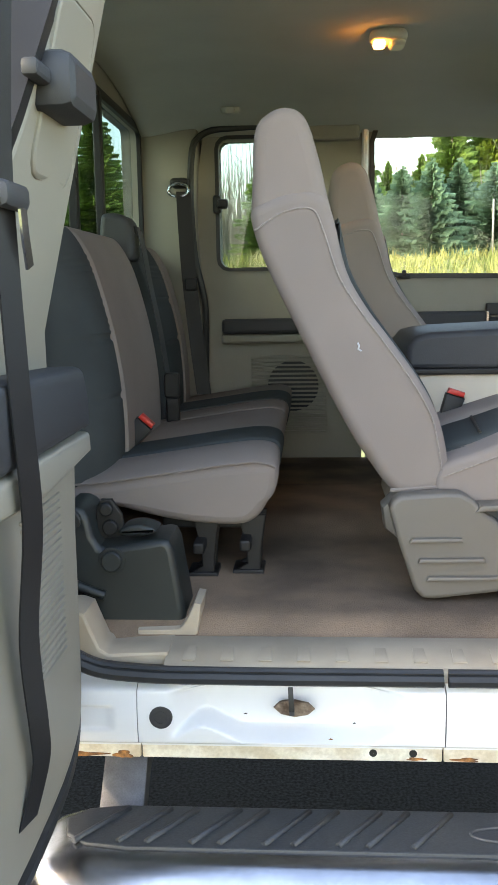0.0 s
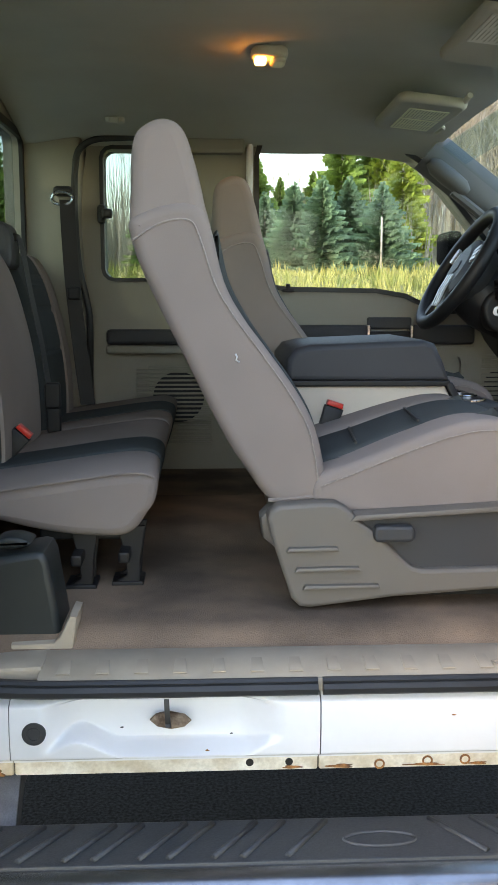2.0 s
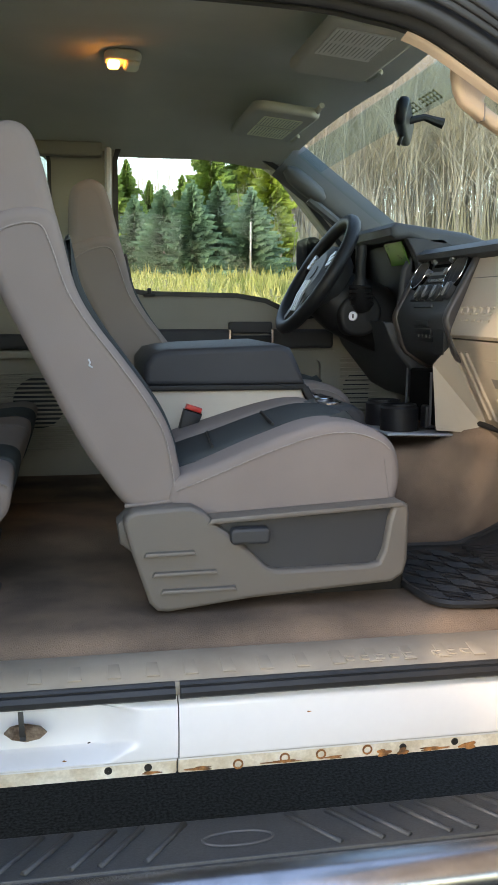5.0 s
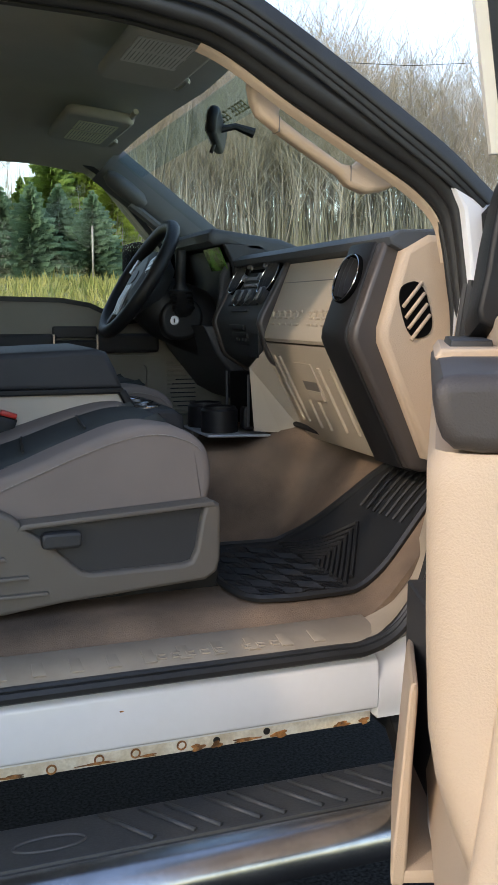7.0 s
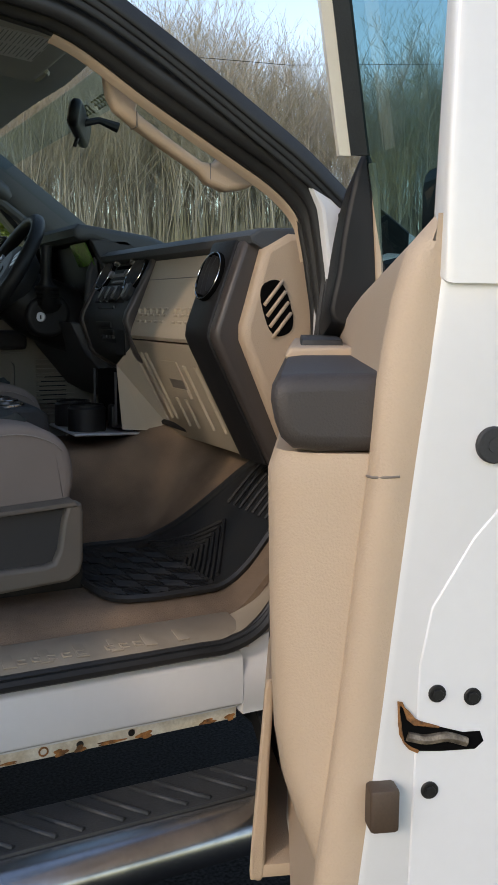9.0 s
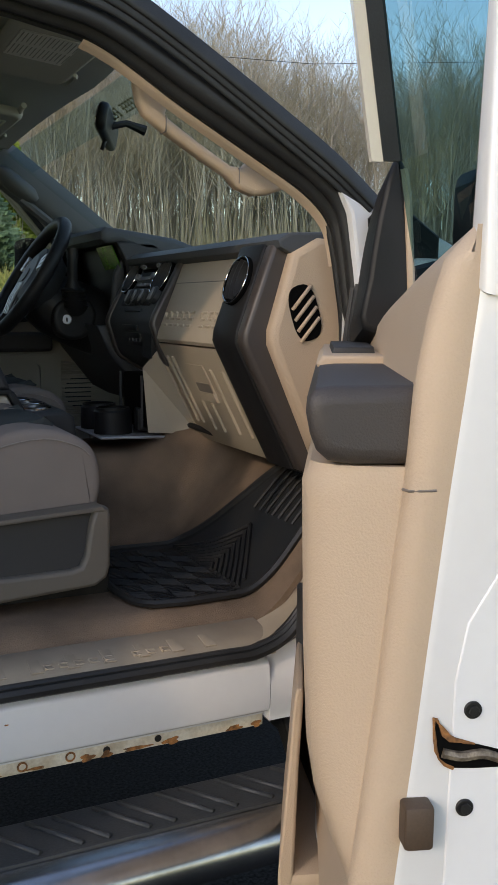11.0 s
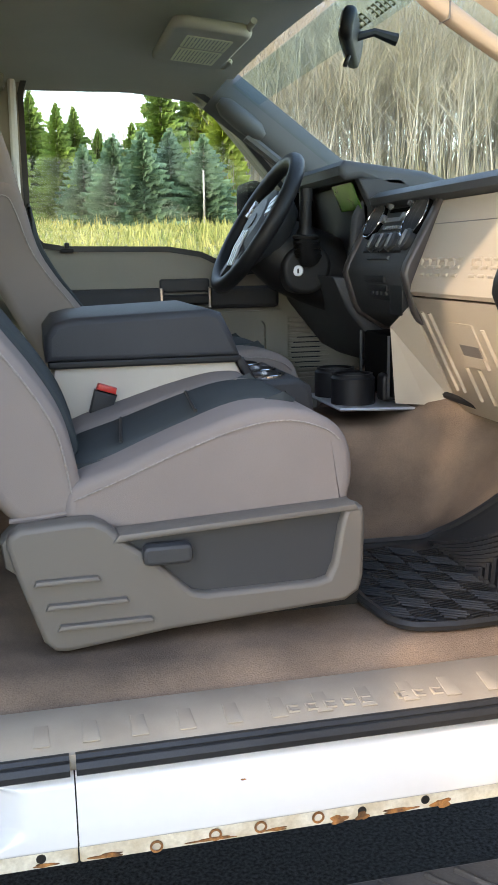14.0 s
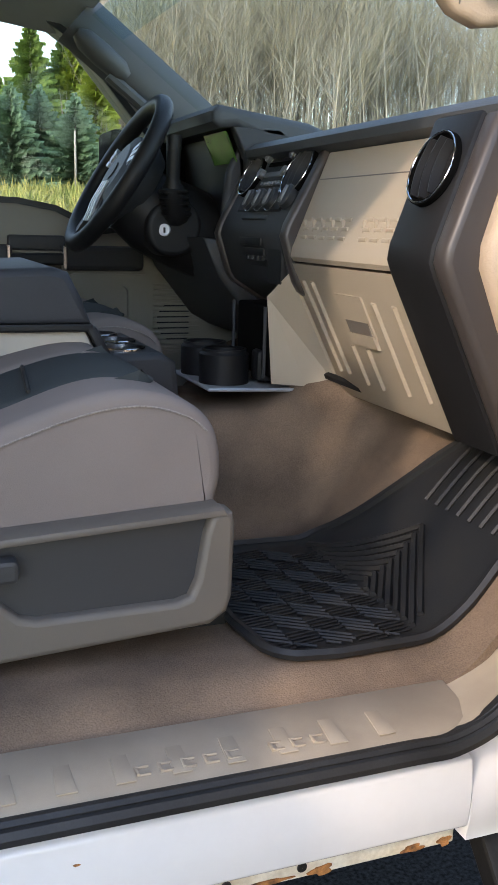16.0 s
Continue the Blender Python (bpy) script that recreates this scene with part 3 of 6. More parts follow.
rbox(0.30, 0.60, 1.802, 1.84, 0.5, 1.84, 0.01, s)
part("far_corner_trim", s, FARTRIM, truck, "grey-beige corner trim panel")
s = Shape()
rprism([(0.30, 0.45), (0.46, 0.45), (0.455, 0.80), (0.452, 1.3), (0.455, 1.80), (0.30, 1.84)], 0.0, 0.12, 0.015, 3, "y", s)
part("near_corner_pillar", s, PAINT, truck, "white rear corner pillar")
s = Shape()
tube(curve([(0.550, 1.652, 0.70), (0.552, 1.652, 0.94), (0.556, 1.652, 1.18), (0.546, 1.652, 1.27), (0.524, 1.652, 1.38), (0.516, 1.652, 1.56), (0.524, 1.652, 1.695), (0.543, 1.652, 1.738), (0.589, 1.652, 1.762), (0.67, 1.652, 1.768), (0.80, 1.66, 1.775)], 6, False), 0.011, 8, s)
part("far_door_seal", s, SEAL, truck, "black rubber door seal")
s = Shape()
rbox(0.78, 1.06, 1.655, 1.70, 1.725, 1.775, 0.012, s)
part("belt_cover", s, FARTRIM, truck, "grey-beige trim cover above the door")
s = Shape()
tube([(1.073, 1.705, 0.75), (1.073, 1.705, 1.30), (1.078, 1.70, 1.76), (1.10, 1.70, 1.80)], 0.012, 8, s)
part("pillar_strip", s, PAINT, truck, "white painted door edge strip")

# ---- far doors, closed ----
win_f = [(1.108, 1.40), (1.108, 1.72), (1.12, 1.76), (1.16, 1.776), (1.39, 1.785), (1.50, 1.768), (1.58, 1.735), (1.66, 1.685), (1.80, 1.52), (1.90, 1.40), (1.90, 1.25), (1.71, 1.225), (1.67, 1.25), (1.60, 1.283), (1.50, 1.30), (1.20, 1.305), (1.14, 1.315), (1.118, 1.34)]
dd = thing("driver_door", (1.5, 1.72, 0.5), "closed truck door with grey-beige trim and clear window", "door")
s = ring_plate([(1.085, 0.60), (2.05, 0.60), (2.05, 1.42), (1.80, 1.66), (1.62, 1.81), (1.085, 1.81)], win_f, 1.705, 1.80)
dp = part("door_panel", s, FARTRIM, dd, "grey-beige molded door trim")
s = ring_plate(inset(win_f, -0.016), win_f, 1.697, 1.712)
part("window_gasket", s, SEAL, dd)
s = rprism(win_f, 1.748, 1.752, 0.001, 1)
o = part("window_pane", s, GLASS, dd, "clear side window glass")
o.visible_shadow = False
s = Shape()
rbox(1.085, 1.48, 1.66, 1.71, 1.115, 1.18, 0.012, s)
rbox(1.61, 1.83, 1.665, 1.71, 1.115, 1.18, 0.012, s)
part("armrest", s, DGREY, dd, "dark grey padded armrest")
s = Shape()
rbox(1.47, 1.62, 1.652, 1.672, 1.128, 1.16, 0.008, s)
ph = part("pull_handle", s, BLACK, dd)
for x in (1.462, 1.606):
    part("handle_cap", rbox(x, x + 0.012, 1.648, 1.70, 1.118, 1.18, 0.003), CHROME, ph, "bright metal cap")
s = Shape()
rbox(1.47, 1.62, 1.69, 1.706, 1.165, 1.205, 0.006, s)
part("handle_recess", s, CHAR, dd)
s = ring_plate(rrect(1.62, 1.86, 0.86, 1.105, 0.02), rrect(1.66, 1.79, 0.90, 1.075, 0.02), 1.685, 1.707)
part("lower_trim", s, FARTRIM, dd)
s = Shape()
for k in range(13):
    z = 0.885 + k * 0.0155
    rbox(1.845, 1.98, 1.690, 1.706, z, z + 0.008, 0.002, s)
part("grille_ribs", s, FARTRIM, dd)
disc((1.93, 1.694, 0.975), (0, -1, 0), 0.058, 0.002, 24, g2 := Shape())
part("speaker_opening", g2, BLACK, dd)
s = Shape()
for k in range(7):
    z = 0.928 + k * 0.0155
    rbox(1.86, 1.995, 1.686, 1.693, z, z + 0.0045, 0.001, s)
part("grille_bar", s, FARTRIM, dd)
s = Shape()
rbox(1.185, 1.225, 1.685, 1.71, 1.287, 1.298, 0.004, s)
rbox(1.198, 1.212, 1.688, 1.708, 1.295, 1.315, 0.004, s)
part("lock_knob", s, BLACK, dd)
s = Shape()
rbox(1.80, 1.86, 1.96, 2.13, 1.39, 1.51, 0.02, s)
tube([(1.86, 1.80, 1.40), (1.85, 1.98, 1.43)], 0.022, 8, s)
mm = part("wing_mirror", s, VOID, dd, "black wing mirror housing")

win_r = rrect(0.603, 0.885, 1.333, 1.742, 0.03)
rd = thing("far_rear_door", (0.8, 1.72, 0.5), "closed rear cab door with grey-beige trim and small window", "door")
s = ring_plate([(0.535, 0.60), (1.068, 0.60), (1.068, 1.80), (0.56, 1.80), (0.53, 1.6), (0.52, 1.2)], win_r, 1.71, 1.80)
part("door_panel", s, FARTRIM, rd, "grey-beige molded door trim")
s = ring_plate(inset(win_r, -0.012), win_r, 1.702, 1.714)
part("window_gasket", s, SEAL, rd)
o = part("window_pane", rprism(win_r, 1.748, 1.752, 0.001, 1), GLASSD, rd, "tinted side window glass")
o.visible_shadow = False
part("armrest", rbox(0.605, 1.0, 1.675, 1.712, 1.115, 1.165, 0.012), DGREY, rd, "dark grey armrest")
part("armrest_base", rbox(0.605, 1.0, 1.665, 1.712, 1.085, 1.112, 0.008), FARTRIM, rd)
s = Shape()
for k in range(18):
    z = 0.78 + k * 0.0145
    rbox(0.70, 0.95, 1.700, 1.712, z, z + 0.007, 0.002, s)
part("grille_ribs", s, FARTRIM, rd)
disc((0.84, 1.699, 0.94), (0, -1, 0), 0.085, 0.002, 28, g2 := Shape())
part("speaker_opening", g2, BLACK, rd)
s = Shape()
for k in range(13):
    z = 0.862 + k * 0.0145
    rbox(0.74, 0.94, 1.690, 1.699, z, z + 0.006, 0.001, s)
part("grille_bar", s, FARTRIM, rd)
s = Shape()
rbox(0.585, 0.612, 1.665, 1.70, 1.505, 1.565, 0.01, s)
rbox(0.60, 0.635, 1.65, 1.68, 1.52, 1.55, 0.008, s)
part("release_handle", s, BLACK, rd)

# ---- front seats ----
def front_seat():
    e = thing("bucket_seat", (1.2, 0.52, FLOOR), "grey-beige cloth bucket seat with dark insert and plastic base shield", "seat", "front seats")
    back = curve([(1.055, 0.885), (1.0, 0.955), (0.955, 1.03), (0.875, 1.19), (0.825, 1.295), (0.80, 1.365), (0.802, 1.40), (0.86, 1.425), (0.915, 1.425), (0.940, 1.39), (0.965, 1.29), (1.0, 1.225), (1.045, 1.165), (1.095, 1.095), (1.13, 1.03), (1.148, 0.96), (1.152, 0.905), (1.12, 0.885)], 4)
    b = part("backrest", rprism(back, 0.262, 0.785, 0.022, 5), CLOTH, e, "grey-beige cloth backrest")
    head = curve([(0.803, 1.36), (0.800, 1.45), (0.805, 1.53), (0.825, 1.560), (0.86, 1.572), (0.892, 1.556), (0.912, 1.505), (0.930, 1.43), (0.935, 1.38), (0.87, 1.36)], 5)
    part("headrest", rprism(head, 0.272, 0.775, 0.024, 5), CLOTH, e, "grey-beige cloth headrest")
    ins = curve([(0.955, 1.39), (0.975, 1.30), (1.01, 1.23), (1.055, 1.165), (1.105, 1.095), (1.14, 1.03), (1.155, 0.96), (1.10, 0.98), (0.95, 1.30)], 4)
    part("back_insert", rprism(ins, 0.40, 0.65, 0.01, 2), CLOTHD, b, "dark grey insert")
    piping = [(1.146, 0.905), (1.137, 0.97), (1.122, 1.03), (1.085, 1.095), (1.035, 1.165), (0.988, 1.228), (0.955, 1.285), (0.93, 1.36), (0.91, 1.395), (0.86, 1.39), (0.81, 1.36)]
    s = Shape()
    tube([(x - 0.006, 0.2608, z) for x, z in curve(piping, 5, False)], 0.0018, 6, s)
    part("stitched_seam", s, STITCH, b)
    s = Shape()
    tube([(x, 0.264, z) for x, z in curve([(1.045, 0.892), (1.08, 0.893), (1.15, 0.900)], 4, False)], 0.004, 6, s)
    part("piping", s, CLOTH, b)
    cush = curve([(1.13, 0.88), (1.135, 0.935), (1.21, 0.965), (1.31, 1.005), (1.40, 1.035), (1.46, 1.040), (1.52, 1.025), (1.558, 0.995), (1.572, 0.95), (1.568, 0.90), (1.54, 0.872), (1.35, 0.862), (1.20, 0.862)], 5)
    c = part("cushion", rprism(cush, 0.255, 0.79, 0.018, 5), CLOTH, e, "grey-beige cloth seat cushion", sharp=80)
    ins = curve([(1.12, 0.93), (1.15, 0.955), (1.25, 0.988), (1.34, 1.020), (1.42, 1.042), (1.48, 1.044), (1.51, 1.03), (1.42, 1.0), (1.2, 0.93)], 4)
    for nm, a, d in (("cushion_insert", 0.345, 0.012), ):
        part(nm, rprism(ins, 0.345, 0.60, 0.03, 3), CLOTHD, c, "dark grey cloth insert with seams")
    wing = curve([(1.12, 0.93), (1.16, 0.965), (1.26, 0.998), (1.36, 1.028), (1.44, 1.044), (1.49, 1.036), (1.42, 0.98), (1.2, 0.92)], 4)
    part("cushion_bolster", rprism(wing, 0.565, 0.775, 0.04, 4), CLOTH, c)
    s = Shape()
    for x, z in ((1.22, 0.982), (1.34, 1.024)):
        tube([(x + 0.02 * q, 0.35 + 0.22 * q, z + 0.003) for q in lin(0, 1, 6)], 0.003, 6, s)
    part("insert_seam", s, BLACK, c)
    s = Shape()
    tube([(x, 0.2538, z) for x, z in curve([(1.14, 0.918), (1.21, 0.945), (1.31, 0.985), (1.40, 1.014), (1.47, 1.020), (1.525, 1.004), (1.55, 0.985)], 5, False)], 0.0015, 6, s)
    part("stitched_seam", s, STITCH, c)
    sh = [(1.040, 0.868), (1.045, 0.882), (1.06, 0.892), (1.14, 0.897), (1.165, 0.896), (1.185, 0.885), (1.21, 0.86), (1.245, 0.835), (1.29, 0.79), (1.305, 0.776), (1.325, 0.771), (1.50, 0.773), (1.517, 0.778), (1.527, 0.80), (1.537, 0.86), (1.545, 0.884), (1.562, 0.890), (1.574, 0.886), (1.577, 0.87), (1.575, 0.775), (1.568, 0.752), (1.545, 0.737), (1.27, 0.719), (1.12, 0.701), (1.10, 0.703), (1.085, 0.718), (1.052, 0.82)]
    shield = part("side_shield", rprism(sh, 0.212, 0.258, 0.008, 3), SHIELD, e, "grey-beige plastic seat base shield")
    part("shield_panel", rprism([(1.20, 0.86), (1.30, 0.765), (1.54, 0.765), (1.55, 0.88)], 0.228, 0.25, 0.002, 1), CHAR, shield, "dark charcoal side panel")
    part("shield_ledge", rprism([(1.19, 0.862), (1.20, 0.874), (1.56, 0.893), (1.565, 0.884), (1.22, 0.864)], 0.208, 0.27, 0.003, 2), SHIELD, shield)
    lev = part("recline_lever", rprism(rrect(1.232, 1.305, 0.826, 0.856, 0.009), 0.196, 0.222, 0.006, 2), CHAR, shield, "dark grey recline lever")
    for x0, x1, z in ((1.075, 1.17, 0.812), (1.09, 1.21, 0.775), (1.105, 1.245, 0.742)):
        s = Shape()
        rprism([(x0, z - 0.004), (x1, z - 0.002), (x1 - 0.004, z + 0.005), (x0 + 0.004, z + 0.004)], 0.201, 0.214, 0.0025, 2, "y", s)
        part("slot_ledge", s, SHIELD, shield)
    s = Shape()
    rprism([(1.03, 0.86), (1.06, 0.89), (1.14, 0.89), (1.16, 0.85), (1.06, 0.80), (1.035, 0.82)], 0.258, 0.32, 0.01, 2, "y", s)
    part("hinge_cover", s, SHIELD, e)
    s = Shape()
    rbox(1.10, 1.55, 0.26, 0.78, 0.74, 0.88, 0.02, s)
    part("seat_frame", s, BLACK, e)
    for y in (0.30, 0.72):
        part("seat_track", rbox(1.10, 1.60, y, y + 0.04, FLOOR - 0.01, 0.745, 0.005), DARKMETAL, e)
    s = Shape()
    tube([(0.985, 0.2605, 1.161), (0.988, 0.2595, 1.155), (0.986, 0.259, 1.150), (0.992, 0.259, 1.146)], 0.0018, 6, s)
    return e, b, s


seat, seat_back, tagshape = front_seat()
copy_thing(seat, pose(1.2 + 0.15, 0.52 + 0.81, FLOOR + 0.01))
part("care_tag", tagshape, SILVER, seat_back, "small white tag")

# ---- rear bench ----
rb = thing("rear_bench_seat", (0.62, 0.95, FLOOR), "grey cloth rear bench seat with dark stripes", "seat")
cp = curve([(0.40, 0.865), (0.40, 0.905), (0.50, 0.918), (0.62, 0.935), (0.74, 0.952), (0.81, 0.955), (0.838, 0.932), (0.820, 0.86), (0.79, 0.815), (0.74, 0.803), (0.62, 0.815), (0.46, 0.855)], 5)
for k, (a, b, m) in enumerate(((0.345, 0.47, CLOTH), (0.468, 0.64, CLOTHD), (0.638, 0.98, CLOTH), (1.0, 1.18, CLOTH), (1.178, 1.40, CLOTHD), (1.398, 1.60, CLOTH))):
    s = rprism(cp if m is CLOTH else inset(cp, -0.003), a, b, 0.018 if k == 0 else 0.010, 3)
    if k == 0:
        # the cushion slopes down towards its outer edge
        s.v = [(x, y, z - 0.030 * max(0.0, (0.47 - y) / 0.125) ** 2 * step(0.84, 0.90, z)) for x, y, z in s.v]
    part("cushion", s, m, rb, "dark grey stripe" if m is CLOTHD else "grey-beige cloth")
back_front = curve([(0.372, 1.385), (0.385, 1.394), (0.410, 1.386), (0.438, 1.345), (0.460, 1.29), (0.486, 1.19), (0.502, 1.10), (0.509, 1.02), (0.510, 0.94), (0.505, 0.88)], 14, False)


def back_pad(ya, yb, near, far, seams, ribbed, proud):
    """One upholstered panel of the rear backrest, rounded off over near and far metres at its ends."""
    def at(k, y):
        x, z = back_front[k]
        f = 1.0
        for d, w in ((y - ya, near), (yb - y, far)):
            q = min(1.0, max(0.0, d / w))
            f = min(f, 0.12 + 0.88 * math.sqrt(1 - (1 - q) ** 2))
        dip = sum(0.005 * math.exp(-((z - c) / 0.005) ** 2) for c in seams)
        if ribbed and z > seams[0] and z < 1.345:
            dip += 0.0012 * math.cos(z * 2 * math.pi / 0.013)
        return (0.372 + (x + proud - 0.372 - dip) * f, y, z - 0.03 * (1 - f) * step(1.2, 1.39, z))
    ends = [ya + (yb - ya) * (0.5 - 0.5 * math.cos(math.pi * q)) for q in lin(0, 1, 26)]
    return sheet(at, range(len(back_front)), ends, (-0.004, 0, 0))


for ya, yb, near, far, m, seams, ribbed in ((0.335, 0.515, 0.15, 0.016, CLOTHD, (1.165, 1.045), True), (0.500, 0.985, 0.012, 0.045, CLOTH, (), False), (1.02, 1.16, 0.04, 0.012, CLOTHD, (1.23, 1.12), False), (1.158, 1.42, 0.012, 0.012, CLOTHD, (1.23, 1.12), True), (1.418, 1.60, 0.012, 0.08, CLOTH, (), False)):
    part("backrest", back_pad(ya, yb, near, far, seams, ribbed, 0.0 if ribbed else 0.004), m, rb, "dark grey ribbed stripe" if m is CLOTHD else "grey-beige cloth")
part("backrest_shell", rbox(0.364, 0.374, 0.34, 1.60, 0.86, 1.375, 0.004), CHAR, rb, "dark plastic backrest shell")
s = Shape()
rprism(curve([(0.372, 1.37), (0.372, 1.435), (0.385, 1.455), (0.425, 1.452), (0.447, 1.43), (0.452, 1.38), (0.448, 1.34), (0.40, 1.34)], 4), 0.955, 1.075, 0.015, 3, "y", s)
bt = part("belt_tower", s, CHAR, rb, "charcoal belt outlet on the seat back")
part("belt_slot", rbox(0.444, 0.456, 1.005, 1.065, 1.405, 1.425, 0.003), BLACK, bt)
s = Shape()
tube([(x, 0.346, z - 0.027) for x, z in cp[5:29]], 0.0025, 6, s)
part("piping", s, CLOTH, rb)
for x0, x1, y in ((0.653, 0.709, 0.37), (0.742, 0.800, 0.39)):
    for q in (y, y + 0.05):
        s = Shape()
        rprism([(x0 + 0.012, 0.815), (x1 + 0.01, 0.815), (x1, 0.745), (x1 - 0.002, FLOOR + 0.01), (x1 - 0.012, FLOOR - 0.006), (x0, FLOOR - 0.006), (x0 + 0.006, 0.70), (x0 + 0.030, 0.715), (x0 + 0.028, 0.75)], q, q + 0.012, 0.003, 2, "y", s)
        part("seat_leg", s, BLACK, rb, "black metal folding leg")
    part("leg_foot", rbox(x0, x1 + 0.005, y - 0.006, y + 0.068, FLOOR - 0.006, FLOOR + 0.008, 0.003), BLACK, rb)
    part("leg_crossbar", rbox(x0 + 0.018, x0 + 0.04, y - 0.05, y + 0.2, 0.752, 0.775, 0.005), BLACK, rb)
part("leg_crossbar", rbox(0.60, 0.80, 0.40, 0.425, 0.785, 0.812, 0.005), BLACK, rb)

cover = thing("seat_hinge_cover", (0.58, 0.27, FLOOR), "black molded plastic hinge cover beside the rear seat", "cover")
body = [(0.466, 0.868), (0.470, 0.888), (0.483, 0.900), (0.500, 0.900), (0.515, 0.892), (0.524, 0.876), (0.530, 0.845), (0.540, 0.828), (0.553, 0.824), (0.60, 0.833), (0.650, 0.841), (0.662, 0.838), (0.670, 0.822), (0.683, 0.735), (0.692, 0.672), (0.688, 0.655), (0.674, 0.648), (0.545, 0.647), (0.530, 0.655), (0.520, 0.683), (0.490, 0.742), (0.472, 0.775), (0.465, 0.81)]
hb = part("cover_body", rprism(body, 0.205, 0.325, 0.012, 4), HINGE, cover)
s = Shape()
tube(curve([(0.469, 0.209, 0.862), (0.470, 0.203, 0.82), (0.474, 0.200, 0.785), (0.490, 0.198, 0.766), (0.520, 0.197, 0.752), (0.548, 0.198, 0.742)], 5, False), 0.0085, 10, s)
part("release_lever", s, HINGE, cover)
part("pivot_knob", disc((0.494, 0.205, 0.876), (0, -1, 0), 0.017, 0.010, 24), HINGE, hb)
kn = part("pivot_knob", disc((0.562, 0.205, 0.803), (0, -1, 0), 0.018, 0.012, 24), HINGE, hb)
part("knob_boss", disc((0.562, 0.207, 0.803), (0, -1, 0), 0.024, 0.004, 24), HINGE, kn)
s = Shape()
rprism([(0.526, 0.83), (0.526, 0.885), (0.536, 0.902), (0.555, 0.902), (0.572, 0.875), (0.578, 0.835)], 0.250, 0.262, 0.003, 2, "y", s)
br = part("pivot_bracket", s, BLACK, cover, "black steel pivot bracket")
for x, z, r in ((0.546, 0.885, 0.012), (0.552, 0.852, 0.014)):
    part("bolt", disc((x, 0.250, z), (0, -1, 0), r, 0.012, 12), DARKMETAL, br)
s = Shape()
rprism(curve([(0.572, 0.845), (0.580, 0.857), (0.605, 0.862), (0.630, 0.856), (0.636, 0.848), (0.605, 0.840)], 5), 0.225, 0.285, 0.006, 3, "y", s)
part("lever_cap", s, HINGE, cover, "oval black lever cap")
cover.location = (0.572, 0.20, FLOOR - 0.008)

# ---- belts ----
def buckle(x, y, z, lean, label):
    e = thing("belt_buckle", (x, y, z - 0.1), label, "buckle")
    s = Shape()
    rprism([(-0.018, -0.09), (0.018, -0.09), (0.022, 0.0), (-0.022, 0.0)], -0.014, 0.014, 0.005, 2, "y", s)
    m = pose(x, y, z, 0, lean, 0)
    s.v = [tuple(m @ Vector(p)) for p in s.v]
    b = part("buckle_body", s, BLACK, e)
    s = Shape()
    rprism([(-0.019, 0.001), (0.019, 0.001), (0.018, 0.013), (-0.018, 0.013)], -0.012, 0.012, 0.003, 2, "y", s)
    s.v = [tuple(m @ Vector(p)) for p in s.v]
    part("release_button", s, RED, b, "red release button")


buckle(1.225, 0.70, 1.015, 18, "black seat belt buckle with red button beside the seat")
buckle(0.535, 0.60, 0.972, 42, "black rear seat belt buckle with red button")
belt = thing("rear_center_belt", (0.55, 1.0, 0.93), "grey seat belt hanging down the rear seat back", "seat belt")
part("webbing", strap(curve([(0.458, 1.035, 1.415), (0.470, 1.03, 1.36), (0.484, 1.02, 1.28), (0.508, 1.01, 1.16), (0.528, 0.995, 1.04), (0.538, 0.99, 0.99)], 5, False), (0.004, 0.046, 0.0), 0.001), CHAR, belt)
s = Shape()
rprism(rrect(0.520, 0.560, 0.985, 1.05, 0.008), 0.965, 0.99, 0.005, 2, "y", s)
part("belt_tongue", s, BLACK, belt)
part("belt_stalk", rbox(0.523, 0.558, 0.97, 0.995, 0.92, 0.985, 0.006), BLACK, belt)
belt2 = thing("rear_shoulder_belt", (0.5, 1.6, 0.93), "black shoulder belt through a chrome ring on the corner trim", "seat belt")
part("webbing", strap(curve([(0.50, 1.60, 1.57), (0.505, 1.59, 1.45), (0.515, 1.575, 1.30), (0.535, 1.565, 1.10), (0.555, 1.56, 0.93)], 5, False), (0.045, 0.012, 0.0), 0.001), BLACK, belt2)
s = Shape()
tube([(0.485 + 0.032 * math.cos(a), 1.60, 1.575 + 0.020 * math.sin(a)) for a in lin(0, 2 * math.pi, 24)[:-1]], 0.0055, 8, s, True)
part("belt_ring", s, CHROME, belt2, "chrome belt ring")
s = Shape()
rbox(0.455, 0.515, 1.605, 1.66, 1.585, 1.615, 0.012, s)
part("ring_cover", s, BLACK, belt2)
part("belt_stop", rbox(0.50, 0.54, 1.558, 1.578, 1.26, 1.30, 0.006), BLACK, belt2)

# ---- centre console ----
con = thing("centre_console", (1.35, 0.92, FLOOR), "folding centre console with dark padded lid and beige sides", "console")
lid = [(1.115, 1.075), (1.115, 1.125), (1.135, 1.150), (1.17, 1.158), (1.43, 1.168), (1.455, 1.160), (1.475, 1.12), (1.492, 1.075)]
part("padded_lid", rprism(lid, 0.695, 1.13, 0.014, 3), DGREY, con, "dark grey padded armrest lid")
part("lid_rim", rbox(1.12, 1.495, 0.70, 1.125, 1.062, 1.076, 0.004), BLACK, con)
part("console_body", rprism([(1.09, 0.72), (1.13, 1.064), (1.485, 1.064), (1.515, 1.00), (1.52, 0.72)], 0.71, 1.115, 0.012, 2), mat("beige_cloth_vinyl", (0.50, 0.44, 0.36), 0.75, var=0.04, fine=800, bump=0.3), con, "beige vinyl console side")
